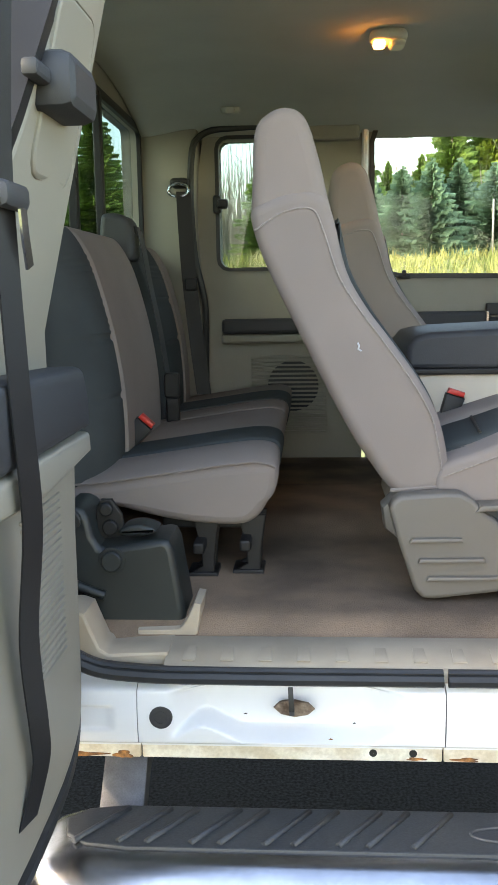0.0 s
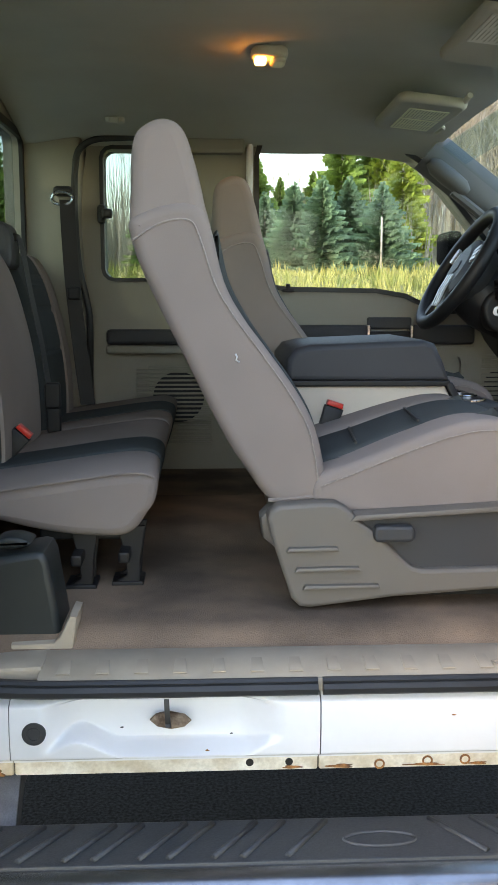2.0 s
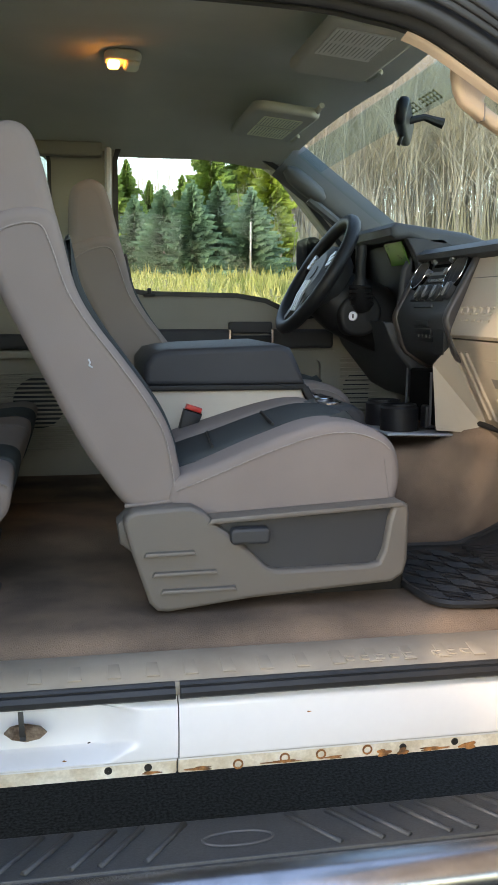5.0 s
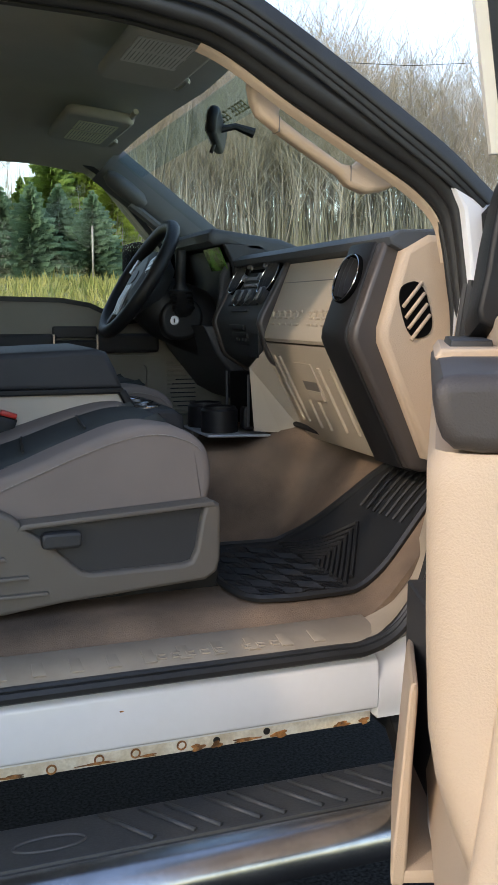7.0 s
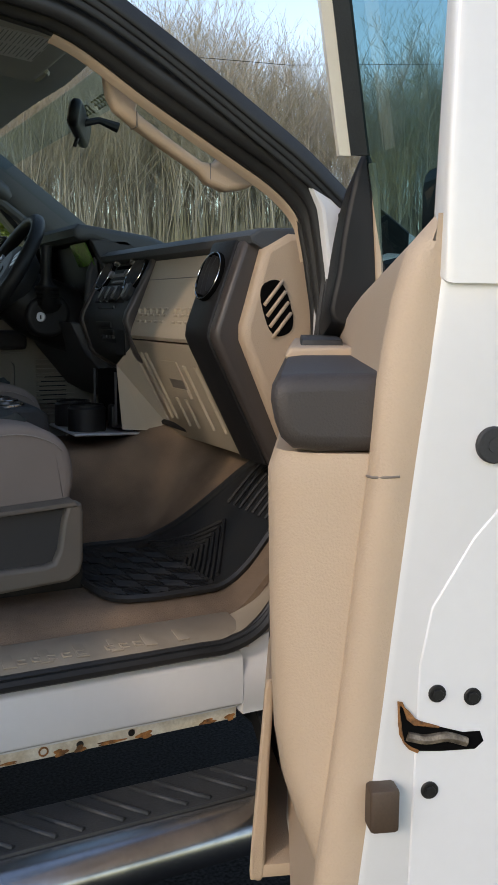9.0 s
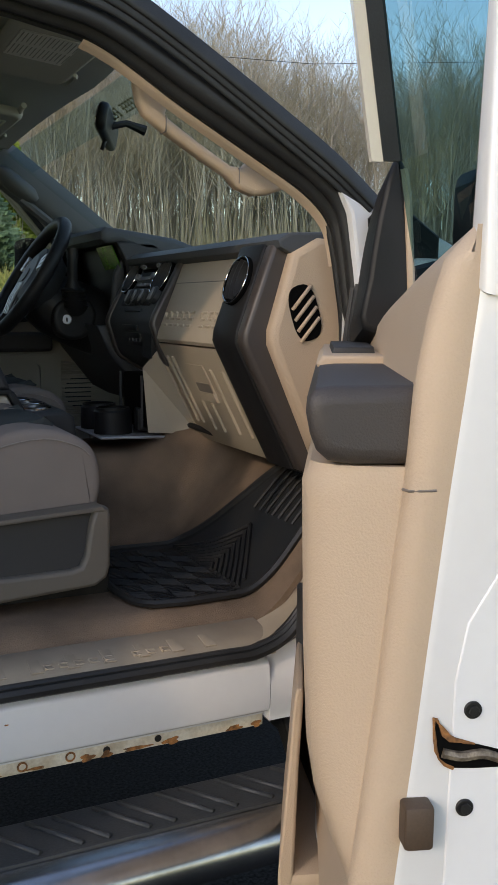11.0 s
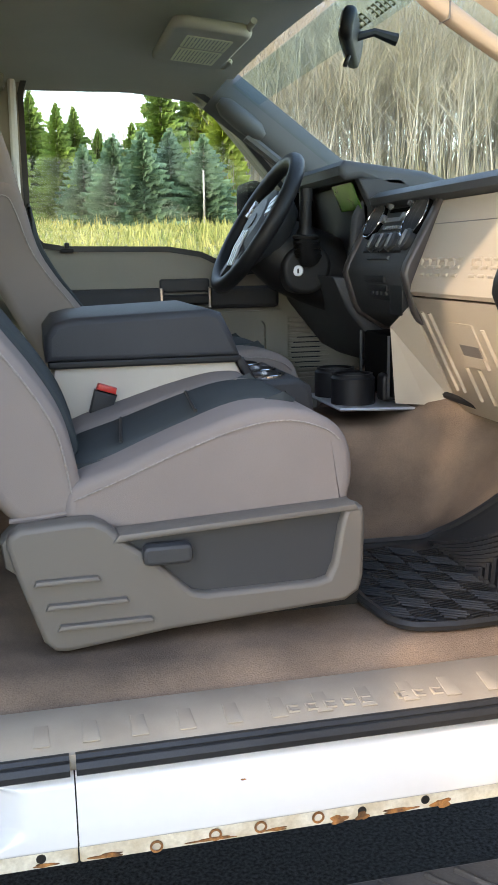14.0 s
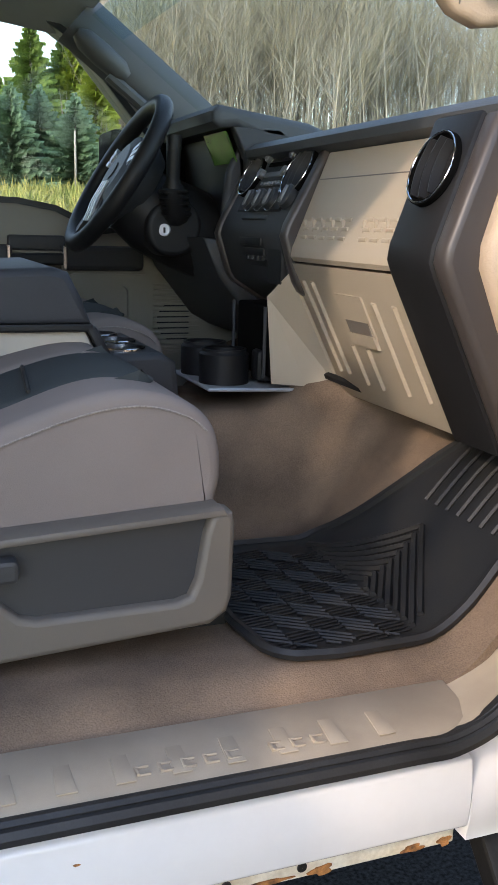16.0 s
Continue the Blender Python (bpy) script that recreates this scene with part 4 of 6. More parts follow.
part("front_edge", rprism([(1.482, 1.07), (1.50, 1.07), (1.545, 0.99), (1.525, 0.985)], 0.70, 1.125, 0.004, 2), BLACK, con)
part("cup_block", rprism([(1.50, 0.80), (1.50, 1.005), (1.52, 1.018), (1.625, 1.018), (1.652, 1.00), (1.66, 0.93), (1.655, 0.80)], 0.74, 1.10, 0.012, 3), CHAR, con, "charcoal cup holder block")
for x, y in ((1.565, 0.80), (1.575, 0.91), (1.565, 1.02)):
    s = Shape()
    disc((x, y, 1.018), (0, 0, 1), 0.043, 0.006, 28, s, hole=0.036)
    part("cup_ring", s, CHROME, con, "bright chrome cup holder ring")
    part("cup_well", disc((x, y, 1.0185), (0, 0, 1), 0.036, 0.001, 24), BLACK, con)
part("front_pocket", rprism(rrect(1.52, 1.63, 0.80, 0.97, 0.03), 0.735, 0.75, 0.004, 2), mat("light_console_plastic", (0.42, 0.40, 0.36), 0.5, var=0.03), con)

# ---- dashboard ----
dash = thing("dashboard", (2.0, 0.92, FLOOR), "truck dashboard in tan and black with glovebox and vents", "dashboard")
top = [(1.905, 1.383), (1.90, 1.397), (1.925, 1.412), (2.05, 1.418), (2.36, 1.40), (2.36, 1.36), (2.0, 1.365), (1.93, 1.372)]
part("dash_top", rprism(top, 0.16, 1.70, 0.006, 2), DASHTOP, dash, "dark grey dash top pad")
up = [(1.925, 1.372), (1.858, 1.205), (1.856, 1.190), (1.862, 1.182), (2.02, 1.182), (2.05, 1.372)]
gp = part("upper_panel", rprism(up, 0.315, 0.722, 0.004, 2), TAN, dash, "tan upper glovebox panel")
dx = (1.858 - 1.925) / (1.205 - 1.372)
face = lambda z: 1.858 + (z - 1.205) * dx
for k in range(10):
    if k == 5:
        continue
    y = 0.70 - k * 0.0375
    s = Shape()
    for z in (1.225, 1.240, 1.255):
        rbox(face(z) - 0.0025, face(z) + 0.004, y - 0.024, y, z - 0.003, z + 0.003, 0.001, s)
    rbox(face(1.24) - 0.0022, face(1.24) + 0.006, y - 0.004, y, 1.225, 1.255, 0.001, s)
    part("raised_mark", s, TAN, gp)
part("panel_groove", rbox(face(1.325) - 0.0008, face(1.325) + 0.006, 0.32, 0.72, 1.324, 1.326, 0.0003), WRAP, gp)
low = [(1.862, 1.178), (1.868, 1.165), (1.982, 0.941), (1.992, 0.932), (2.05, 0.932), (2.05, 1.178)]
gb = part("glovebox", rprism(low, 0.315, 0.742, 0.005, 2), TAN, dash, "tan glovebox door with molded ribs")
lf = lambda z: 1.868 + (1.165 - z) * (1.975 - 1.868) / (1.165 - 0.955)
def slope_bar(y0, y1, z0, z1, proud, r, shape):
    for z in (0,):
        v = [(lf(zz) + q, y, zz) for zz in (z0, z1) for y in (y0, y1) for q in (-proud, 0.006)]
        shape.add(v, [(0, 2, 3, 1), (4, 5, 7, 6), (0, 1, 5, 4), (2, 6, 7, 3), (0, 4, 6, 2), (1, 3, 7, 5)])
for y, z0, z1 in ((0.70, 0.985, 1.15), (0.665, 0.985, 1.15), (0.60, 0.975, 1.045), (0.545, 0.975, 1.045), (0.455, 0.98, 1.13), (0.39, 0.98, 1.13)):
    s = Shape()
    tube([(lf(z) + 0.003, y, z) for z in lin(z0, z1, 4)], 0.0075, 8, s)
    part("rib", s, TAN, gb)
s = Shape()
slope_bar(0.49, 0.585, 1.065, 1.135, 0.004, 0.002, s)
lt = part("latch_plate", s, TAN, gb)
# Raised strip, darker than the tan: shade of the latch recess painted on.
s = Shape()
slope_bar(0.498, 0.577, 1.070, 1.092, 0.0048, 0.002, s)
part("latch_recess", s, WRAP, lt)
s = Shape()
slope_bar(0.494, 0.581, 1.048, 1.070, 0.007, 0.002, s)
part("latch_lip", s, TAN, lt)
s = Shape()
s.add([(1.848, 0.806, 1.112), (1.862, 0.806, 0.944), (1.925, 0.776, 0.942), (1.980, 0.744, 0.940), (1.866, 0.744, 1.160), (2.05, 0.806, 0.944), (2.05, 0.744, 0.940), (2.05, 0.806, 1.112), (2.05, 0.744, 1.160)],
      [(0, 1, 2), (0, 2, 3, 4), (0, 4, 8, 7), (1, 5, 6, 3, 2), (0, 7, 5, 1), (5, 7, 8, 6), (3, 6, 8, 4)])
part("lower_side_panel", s, TAN, dash, "tan faceted lower dash panel", sharp=8)
# outer end: black band, bronze band, tan end cap
band = [(1.915, 1.402), (1.895, 1.388), (1.835, 1.222), (1.832, 1.200), (1.84, 1.18), (1.965, 0.935), (1.995, 0.925), (2.06, 0.925), (2.06, 1.40)]
eb = part("vent_band", rprism(band, 0.212, 0.328, 0.008, 2), BLACK, dash, "black trim band with round vent")
part("bronze_band", rprism(inset(band, 0.004), 0.178, 0.214, 0.010, 3), STACKEDGE, dash, "bronze-grey edge trim")
cap_ = [(1.985, 1.405), (1.93, 1.375), (1.885, 1.225), (1.885, 1.195), (1.99, 0.96), (2.06, 0.94), (2.06, 1.40)]
ec = part("end_cap", rprism(cap_, 0.15, 0.19, 0.015, 3), DOORTAN, dash, "tan dash end cap with oval vent")
VU, VV = (-0.30, 0.95), (0.95, 0.30)
oval = lambda t: (0.056 * math.copysign(abs(math.cos(t)) ** 0.7, math.cos(t)), 0.031 * math.copysign(abs(math.sin(t)) ** 0.7, math.sin(t)))
vpt = lambda p, q: (1.956 + VU[0] * p + VV[0] * q, 1.258 + VU[1] * p + VV[1] * q)
# Flat near-black plate; the shade between the slats is put into its colour.
sv = part("side_vent", rprism([vpt(*oval(t)) for t in lin(0, 2 * math.pi, 24)[:-1]], 0.1465, 0.152, 0.002, 2), VOID, ec, "black side demister vent")
for k in range(4):
    p0 = -0.036 + k * 0.022
    s = Shape()
    tube([(vpt(p0 - 0.016, -0.027)[0], 0.1465, vpt(p0 - 0.016, -0.027)[1]), (vpt(p0 + 0.018, 0.027)[0], 0.1465, vpt(p0 + 0.018, 0.027)[1])], 0.0042, 6, s)
    part("vent_slat", s, DOORTAN, sv)


def vent(parent, c, n, r):
    """A round vent: chrome ring, bowl with shade in its near-black colour, and turned vanes."""
    c, n = Vector(c), Vector(n).normalized()
    a = Vector((0, 1, 0)) - n * n.y
    a.normalize()
    b = n.cross(a)
    circ = lambda q, h: [c + (a * math.cos(t) + b * math.sin(t)) * q + n * h for t in lin(0, 2 * math.pi, 32)[:-1]]
    ring = part("vent_ring", tube(circ(r * 0.98, 0.009), 0.0018, 8, None, True), CHROME, parent, "chrome vent ring")
    bowl = Shape()
    rows = [circ(r * q, h) for q, h in ((1.04, 0.0), (1.04, 0.008), (0.97, 0.011), (0.90, 0.002), (0.6, -0.006), (0.02, -0.012))]
    bowl.add([p for q in rows for p in q], [(i * 32 + j, i * 32 + (j + 1) % 32, i * 32 + 32 + (j + 1) % 32, i * 32 + 32 + j) for i in range(5) for j in range(32)])
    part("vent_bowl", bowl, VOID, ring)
    for q in (-0.5, -0.1, 0.34):
        h = math.sqrt(1 - q * q) * 0.84 * r
        s = Shape()
        strap([c + n * 0.006 + a * q * r + (b * k + a * 0.25 * (1 - k * k)) * h for k in lin(-1, 1, 8)], tuple(n * 0.014 + a * 0.004), 0.0012, s)
        part("vent_vane", s, BLACK, ring)


nb = Vector((-(1.388 - 1.222), 0, (1.895 - 1.835))).normalized()
vent(eb, (1.8695, 0.270, 1.320), nb, 0.050)

# centre stack
stack = thing("centre_stack", (1.9, 0.92, FLOOR), "black centre stack with radio, vents and climate knobs", "dashboard")
cs = [(1.905, 1.405), (1.880, 1.40), (1.845, 1.385), (1.770, 1.245), (1.764, 1.225), (1.790, 1.145), (1.80, 1.13), (1.865, 1.09), (1.90, 1.09), (1.99, 1.09), (1.99, 1.40)]
body = part("stack_body", rprism(cs, 0.745, 1.095, 0.006, 2), CHAR, stack, "charcoal stack face")
edge = inset(cs, -0.006)
for a, b in ((0.722, 0.75), (1.09, 1.12)):
    part("bronze_edge", rprism(edge, a, b, 0.008, 3), STACKEDGE, stack, "bronze-grey edge trim")
U = Vector((1.770 - 1.845, 0, 1.245 - 1.385)).normalized()      # down the upper face
N = Vector((U.z, 0, -U.x)).normalized()
if N.x > 0:
    N = -N
O = Vector((1.845, 0, 1.385))


def on(y, d, h=0.0):
    """A point of the upper face: y across, d down from its top, h proud of it."""
    p = O + U * d + N * h
    return Vector((p.x, y, p.z))


def plate(name, y0, y1, d0, d1, h, material, parent, label=""):
    s = Shape()
    e = 0.15 * min(y1 - y0, d1 - d0)
    v = [on(y, d, -0.003) for y, d in ((y0, d0), (y1, d0), (y1, d1), (y0, d1))] + [on(y, d, h) for y, d in ((y0 + e, d0 + e), (y1 - e, d0 + e), (y1 - e, d1 - e), (y0 + e, d1 - e))]
    s.add(v, [(0, 1, 2, 3), (4, 5, 6, 7)] + [(i, (i + 1) % 4, 4 + (i + 1) % 4, 4 + i) for i in range(4)])
    return part(name, s, material, parent, label)


vent(body, on(0.800, 0.052, 0.001), N, 0.051)
vent(body, on(1.043, 0.050, 0.001), N, 0.045)
radio = plate("radio", 0.845, 0.995, 0.006, 0.082, 0.004, BLACK, body, "black car radio")
plate("display", 0.865, 0.975, 0.022, 0.034, 0.0055, VOID, radio)
for y, d in ((0.858, 0.014), (0.982, 0.014), (0.858, 0.05), (0.982, 0.05)):
    part("radio_knob", disc(on(y, d, 0.002), N, 0.010, 0.014, 16), BUTTON, radio)
    part("knob_trim", disc(on(y, d, 0.002), N, 0.0125, 0.003, 16, hole=0.010), CHROME, radio)
plate("button_row", 0.865, 0.972, 0.044, 0.058, 0.006, BUTTON, radio)
for k in range(6):
    plate("button", 0.868 + k * 0.0172, 0.882 + k * 0.0172, 0.066, 0.075, 0.0065, BUTTON, radio)
clim = plate("climate_panel", 0.80, 1.04, 0.086, 0.135, 0.003, BLACK, body, "climate control panel")
for y in (0.865, 0.92, 0.975):
    k1 = part("climate_knob", disc(on(y, 0.108, 0.002), N, 0.022, 0.013, 22), CHAR, clim)
    part("knob_grip", tube([on(y, 0.092, 0.015), on(y, 0.124, 0.015)], 0.0045, 6), BUTTON, k1)
    part("knob_ring", disc(on(y, 0.108, 0.002), N, 0.024, 0.003, 22, hole=0.0215), CHROME, k1)
k1 = part("drive_knob", disc(on(0.782, 0.105, 0.002), N, 0.023, 0.015, 22), CHAR, body)
part("knob_grip", tube([on(0.782, 0.088, 0.017), on(0.782, 0.122, 0.017)], 0.005, 6), BUTTON, k1)
plate("button_strip", 0.85, 0.98, 0.140, 0.150, 0.005, CHAR, body)
lowface = [Vector((1.764, 0, 1.225)), Vector((1.790, 0, 1.145))]
s = Shape()
for k in range(3):
    x = 1.766 + k * 0.008
    rbox(x - 0.004, x + 0.01, 0.85, 0.97, 1.165 + (2 - k) * 0.02, 1.18 + (2 - k) * 0.02, 0.002, s)
part("switch_bank", s, BLACK, body)
s = Shape()
for k in range(4):
    rbox(1.772, 1.786, 0.862 + k * 0.026, 0.880 + k * 0.026, 1.176, 1.194, 0.002, s)
part("rocker_switch", s, DGREY, body)
part("power_socket", disc((1.783, 0.80, 1.185), (-1, 0, 0.2), 0.016, 0.008, 20), CHAR, body)
part("socket_recess", rprism(rrect(0.765, 0.835, 1.135, 1.225, 0.01), 1.772, 1.80, 0.004, 2, "x"), BLACK, body)
stack.location.x += 0.085
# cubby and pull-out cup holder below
# Solid block, not hollow: the cubby's inner shade is put into its colour.
part("cubby", rbox(1.856, 1.98, 0.812, 0.99, 0.955, 1.092, 0.006), VOID, stack, "block with the shade of an open cubby in its near-black")
for y in (0.808, 0.985):
    part("cubby_edge", rbox(1.844, 1.850, y, y + 0.005, 0.955, 1.092, 0.001), DGREY, stack)
tray = thing("cup_holder_tray", (1.8, 0.92, 0.93), "black pull-out cup holder tray", "cup holder")
part("tray_plate", rprism([(1.74, 0.825), (1.93, 0.785), (1.94, 1.08), (1.74, 1.07)], 0.929, 0.936, 0.003, 1, "z"), SILVER, tray, "flat tray with pale edge")
for x, y in ((1.795, 0.895), (1.795, 1.02)):
    s = Shape()
    disc((x, y, 0.936), (0, 0, 1), 0.050, 0.068, 28, s, hole=0.045)
    part("cup_holder", s, BLACK, tray)
part("holder_post", rbox(1.845, 1.90, 0.84, 0.88, 0.943, 1.005, 0.008), BLACK, tray)

# driver side: cluster, column, wheel
cl = thing("instrument_cluster", (1.9, 1.35, 1.2), "hooded instrument cluster with green reflecting lens", "dashboard")
for a, b, xf in ((1.12, 1.145, 0.075), (1.52, 1.56, 0.0)):
    # The far side is near-black: shade under the hood put into its colour.
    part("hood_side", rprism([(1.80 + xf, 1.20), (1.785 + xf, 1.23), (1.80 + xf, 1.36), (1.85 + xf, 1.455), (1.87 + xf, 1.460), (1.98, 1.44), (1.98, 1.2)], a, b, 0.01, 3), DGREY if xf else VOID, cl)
part("hood_top", rprism([(1.845, 1.45), (1.85, 1.468), (1.87, 1.476), (2.05, 1.445), (2.2, 1.40), (1.95, 1.40), (1.87, 1.452)], 1.12, 1.56, 0.01, 3), DGREY, cl, "dark grey cluster hood")
part("hood_rim", rprism([(1.845, 1.440), (1.826, 1.452), (1.826, 1.474), (1.842, 1.488), (2.05, 1.462), (2.2, 1.41), (1.95, 1.42), (1.88, 1.445)], 1.085, 1.58, 0.016, 4), DASHTOP, cl, "thick rounded rim of the instrument hood")
part("hood_cheek", rprism([(1.915, 1.21), (1.905, 1.38), (1.872, 1.445), (1.98, 1.45), (2.06, 1.40), (2.06, 1.21)], 1.085, 1.118, 0.008, 3), DGREY, cl)
part("cluster_face", rprism([(1.915, 1.20), (1.892, 1.448), (1.98, 1.448), (1.98, 1.2)], 1.12, 1.55, 0.003, 1), BLACK, cl)
part("cluster_lens", rprism([(1.893, 1.375), (1.866, 1.438), (1.870, 1.438), (1.897, 1.375)], 1.12, 1.27, 0.001, 1), GREENREFL, cl, "lens strip with its green reflection painted on")
part("driver_lower_panel", rprism([(1.82, 1.215), (1.86, 1.13), (1.965, 1.0), (2.02, 0.97), (2.05, 1.20)], 1.12, 1.68, 0.012, 3), CHAR, cl, "charcoal lower dash panel")
part("column_shroud", tube([(1.70, 1.35, 1.30), (1.76, 1.35, 1.27), (1.84, 1.35, 1.235), (1.92, 1.35, 1.20)], [0.075, 0.095, 0.10, 0.095], 16), BLACK, cl, "black steering column cover")
ign = part("ignition_housing", rprism(curve([(1.735, 1.20), (1.73, 1.25), (1.76, 1.285), (1.83, 1.29), (1.86, 1.24), (1.83, 1.18), (1.77, 1.17)], 4), 1.245, 1.33, 0.012, 3), BLACK, cl)
part("ignition_lock", disc((1.770, 1.247, 1.228), (-0.5, -1, 0.1), 0.014, 0.008, 20), SILVER, ign, "chrome ignition lock")
part("lock_slot", rbox(1.764, 1.768, 1.234, 1.24, 1.222, 1.234, 0.0008), BLACK, ign)
s = Shape()
tube(curve([(1.80, 1.25, 1.26), (1.78, 1.215, 1.30), (1.775, 1.20, 1.36), (1.775, 1.195, 1.42)], 5, False), [0.03] * 4 + [0.024] * 4 + [0.016] * 8, 10, s)
sh_ = part("gear_lever", s, BLACK, cl, "black column gear lever with boot")
part("lever_knob", tube([(1.775, 1.195, 1.40), (1.775, 1.195, 1.43)], 0.017, 12), BLACK, sh_)
s = Shape()
for k in range(5):
    tube([(1.795 - 0.004 * k + 0.03 * math.cos(a), 1.24 - 0.007 * k + 0.03 * math.sin(a) * 0.8, 1.265 + 0.012 * k) for a in lin(0, 2 * math.pi, 14)[:-1]], 0.006, 6, s, True)
part("lever_boot", s, BLACK, sh_)

wheel = thing("steering_wheel", (1.68, 1.35, 1.35), "black leather steering wheel with silver spokes", "steering wheel")
WC, WU, WY = Vector((1.685, 1.35, 1.352)), Vector((0.53, 0, 0.85)).normalized(), Vector((0, 1, 0))
WN = Vector((-WU.z, 0, WU.x))
ringpts = [WC + WU * 0.187 * math.sin(a) + WY * 0.187 * math.cos(a) for a in lin(0, 2 * math.pi, 48)[:-1]]
part("rim", tube(ringpts, 0.0205, 14, None, True), BLACK, wheel, "black leather rim")
hub = Shape()
tube([WC - WN * 0.075, WC - WN * 0.045, WC - WN * 0.02, WC + WN * 0.002, WC + WN * 0.012], [0.085, 0.105, 0.105, 0.098, 0.07], 20, hub)
hb = part("hub_pad", hub, CHAR, wheel, "charcoal airbag cover")
part("hub_badge", disc(WC + WN * 0.012, WN, 0.022, 0.003, 20), CHAR, hb)
for a in (20, 160, 250, 290):
    d = WU * math.sin(radians(a)) + WY * math.cos(radians(a))
    s = Shape()
    strap([WC + d * 0.06 + WN * 0.002, WC + d * 0.12, WC + d * 0.18], tuple(WN.cross(d) * 0.032), 0.006, s)
    sp = part("spoke", s, SILVER if a in (20, 160) else CHAR, wheel)
for a, off in ((-90, -0.024), (-90, 0.0), (-90, 0.024)):
    s = Shape()
    p0 = WC + WY * off + WN * 0.0135 - WU * 0.03
    strap([p0, p0 - WU * 0.05, p0 - WU * 0.10 - WN * 0.008], tuple(WY * 0.011), 0.003, s)
    part("wheel_trim", s, SILVER, hb, "silver slotted trim")
for a in (12, 20, 28, 152, 160, 168):
    d = WU * math.sin(radians(a)) + WY * math.cos(radians(a))
    s = Shape()
    strap([WC + d * 0.10 + WN * 0.008, WC + d * 0.135 + WN * 0.007], tuple(WN.cross(d) * 0.012), 0.005, s)
    part("wheel_button", s, SILVER, sp)

# wheel-side clutter under the dash
s = Shape()
for a, b in (((1.95, 0.80, 0.97), (2.05, 0.35, 0.955)), ((2.0, 0.85, 0.95), (2.08, 0.30, 0.97))):
    tube(curve([a, ((a[0] + b[0]) / 2, (a[1] + b[1]) / 2, a[2] - 0.02), b], 6, False), 0.008, 6, s)
part("under_dash_cable", s, BLACK, dash)
part("dash_underside", rbox(1.98, 2.3, 0.16, 1.68, 1.02, 1.10, 0.01), BLACK, dash)
part("firewall", rbox(2.2, 2.24, 0.05, 1.78, 0.60, 1.40, 0.01), CARPET, truck)
part("far_kick_panel", rbox(1.96, 2.26, 1.69, 1.79, 0.60, 1.36, 0.01), FARTRIM, truck, "grey-beige kick panel beside the pedals")
part("cowl", rbox(2.25, 2.45, 0.05, 1.78, 1.30, 1.365, 0.01), BLACK, truck)

# ---- floor mat ----
mat_thing = thing("floor_mat", (1.85, 0.4, FLOOR), "black rubber floor mat with raised ribs", "floor mat")
lo_ = lambda x: ease(x, [(1.60, 0.30), (1.606, 0.23), (1.615, 0.185), (1.64, 0.16), (1.70, 0.150), (1.9, 0.158), (2.0, 0.172), (2.13, 0.172)])
hi_ = lambda x: ease(x, [(1.60, 0.33), (1.615, 0.42), (1.64, 0.52), (1.665, 0.575), (1.70, 0.585), (1.86, 0.578), (1.90, 0.545), (1.986, 0.47), (2.06, 0.42), (2.13, 0.38)])
s = sheet(lambda x, q: (x, lo_(x) + (hi_(x) - lo_(x)) * q, hz(x, max(0.17, lo_(x) + (hi_(x) - lo_(x)) * q)) + 0.006 + (0.009 if q in (0.0, 1.0) else 0)), lin(1.602, 2.13, 56), [0, 0.03, 0.06] + lin(0.1, 0.9, 12) + [0.94, 0.97, 1.0], (0, 0, -0.005))
part("mat_sheet", s, MATRUBBER, mat_thing)
s = Shape()
mz = lambda x, y: hz(x, max(0.17, y)) + 0.0088
def ridge(x0, y0, x1, y1, r=0.005, sh=None):
    pts = [(x0 + (x1 - x0) * q, y0 + (y1 - y0) * q) for q in lin(0, 1, 5)]
    pts = [(x, y, mz(x, y)) for x, y in pts if lo_(x) + 0.02 < y < hi_(x) - 0.02 and 1.60 < x < 2.12]
    if len(pts) > 1:
        tube(pts, r, 5, sh)
for ci in range(5):
    for cj in range(9):
        x0, y0 = 1.612 + ci * 0.044, 0.155 + cj * 0.048 - 0.018 * ci
        wide = (ci + cj) % 2
        n = 4 if wide else 5
        for k in range(n):
            y = y0 + (k + 0.5) * 0.048 / n
            if wide:
                ridge(x0, y + 0.014, x0 + 0.042, y - 0.014, 0.0026, s)
            else:
                ridge(x0, y - 0.004, x0 + 0.042, y + 0.004, 0.0016, s)
for k in range(8):
    q = 0.03 + k * 0.024
    ridge(1.835, 0.36 - q * 0.95, 1.835 + q * 0.55, 0.36, 0.0055, s)
    ridge(1.835 + q * 0.55, 0.36, 1.835, 0.36 + q * 0.95, 0.0055, s)
    ridge(1.97, 0.185 + k * 0.030, 2.11, 0.185 + k * 0.030, 0.0042, s)
part("raised_ribs", s, MATRUBBER, mat_thing)
s = Shape()
for q in (0.0, 1.0):
    tube([(x, lo_(x) + (hi_(x) - lo_(x)) * q, hz(x, max(0.17, lo_(x) + (hi_(x) - lo_(x)) * q)) + 0.010) for x in lin(1.602, 2.13, 50)], 0.008, 6, s, False)
tube([(1.602, lo_(1.602) + (hi_(1.602) - lo_(1.602)) * q, FLOOR + 0.010) for q in lin(0, 1, 4)], 0.008, 6, s)
part("mat_rim", s, MATRUBBER, mat_thing)

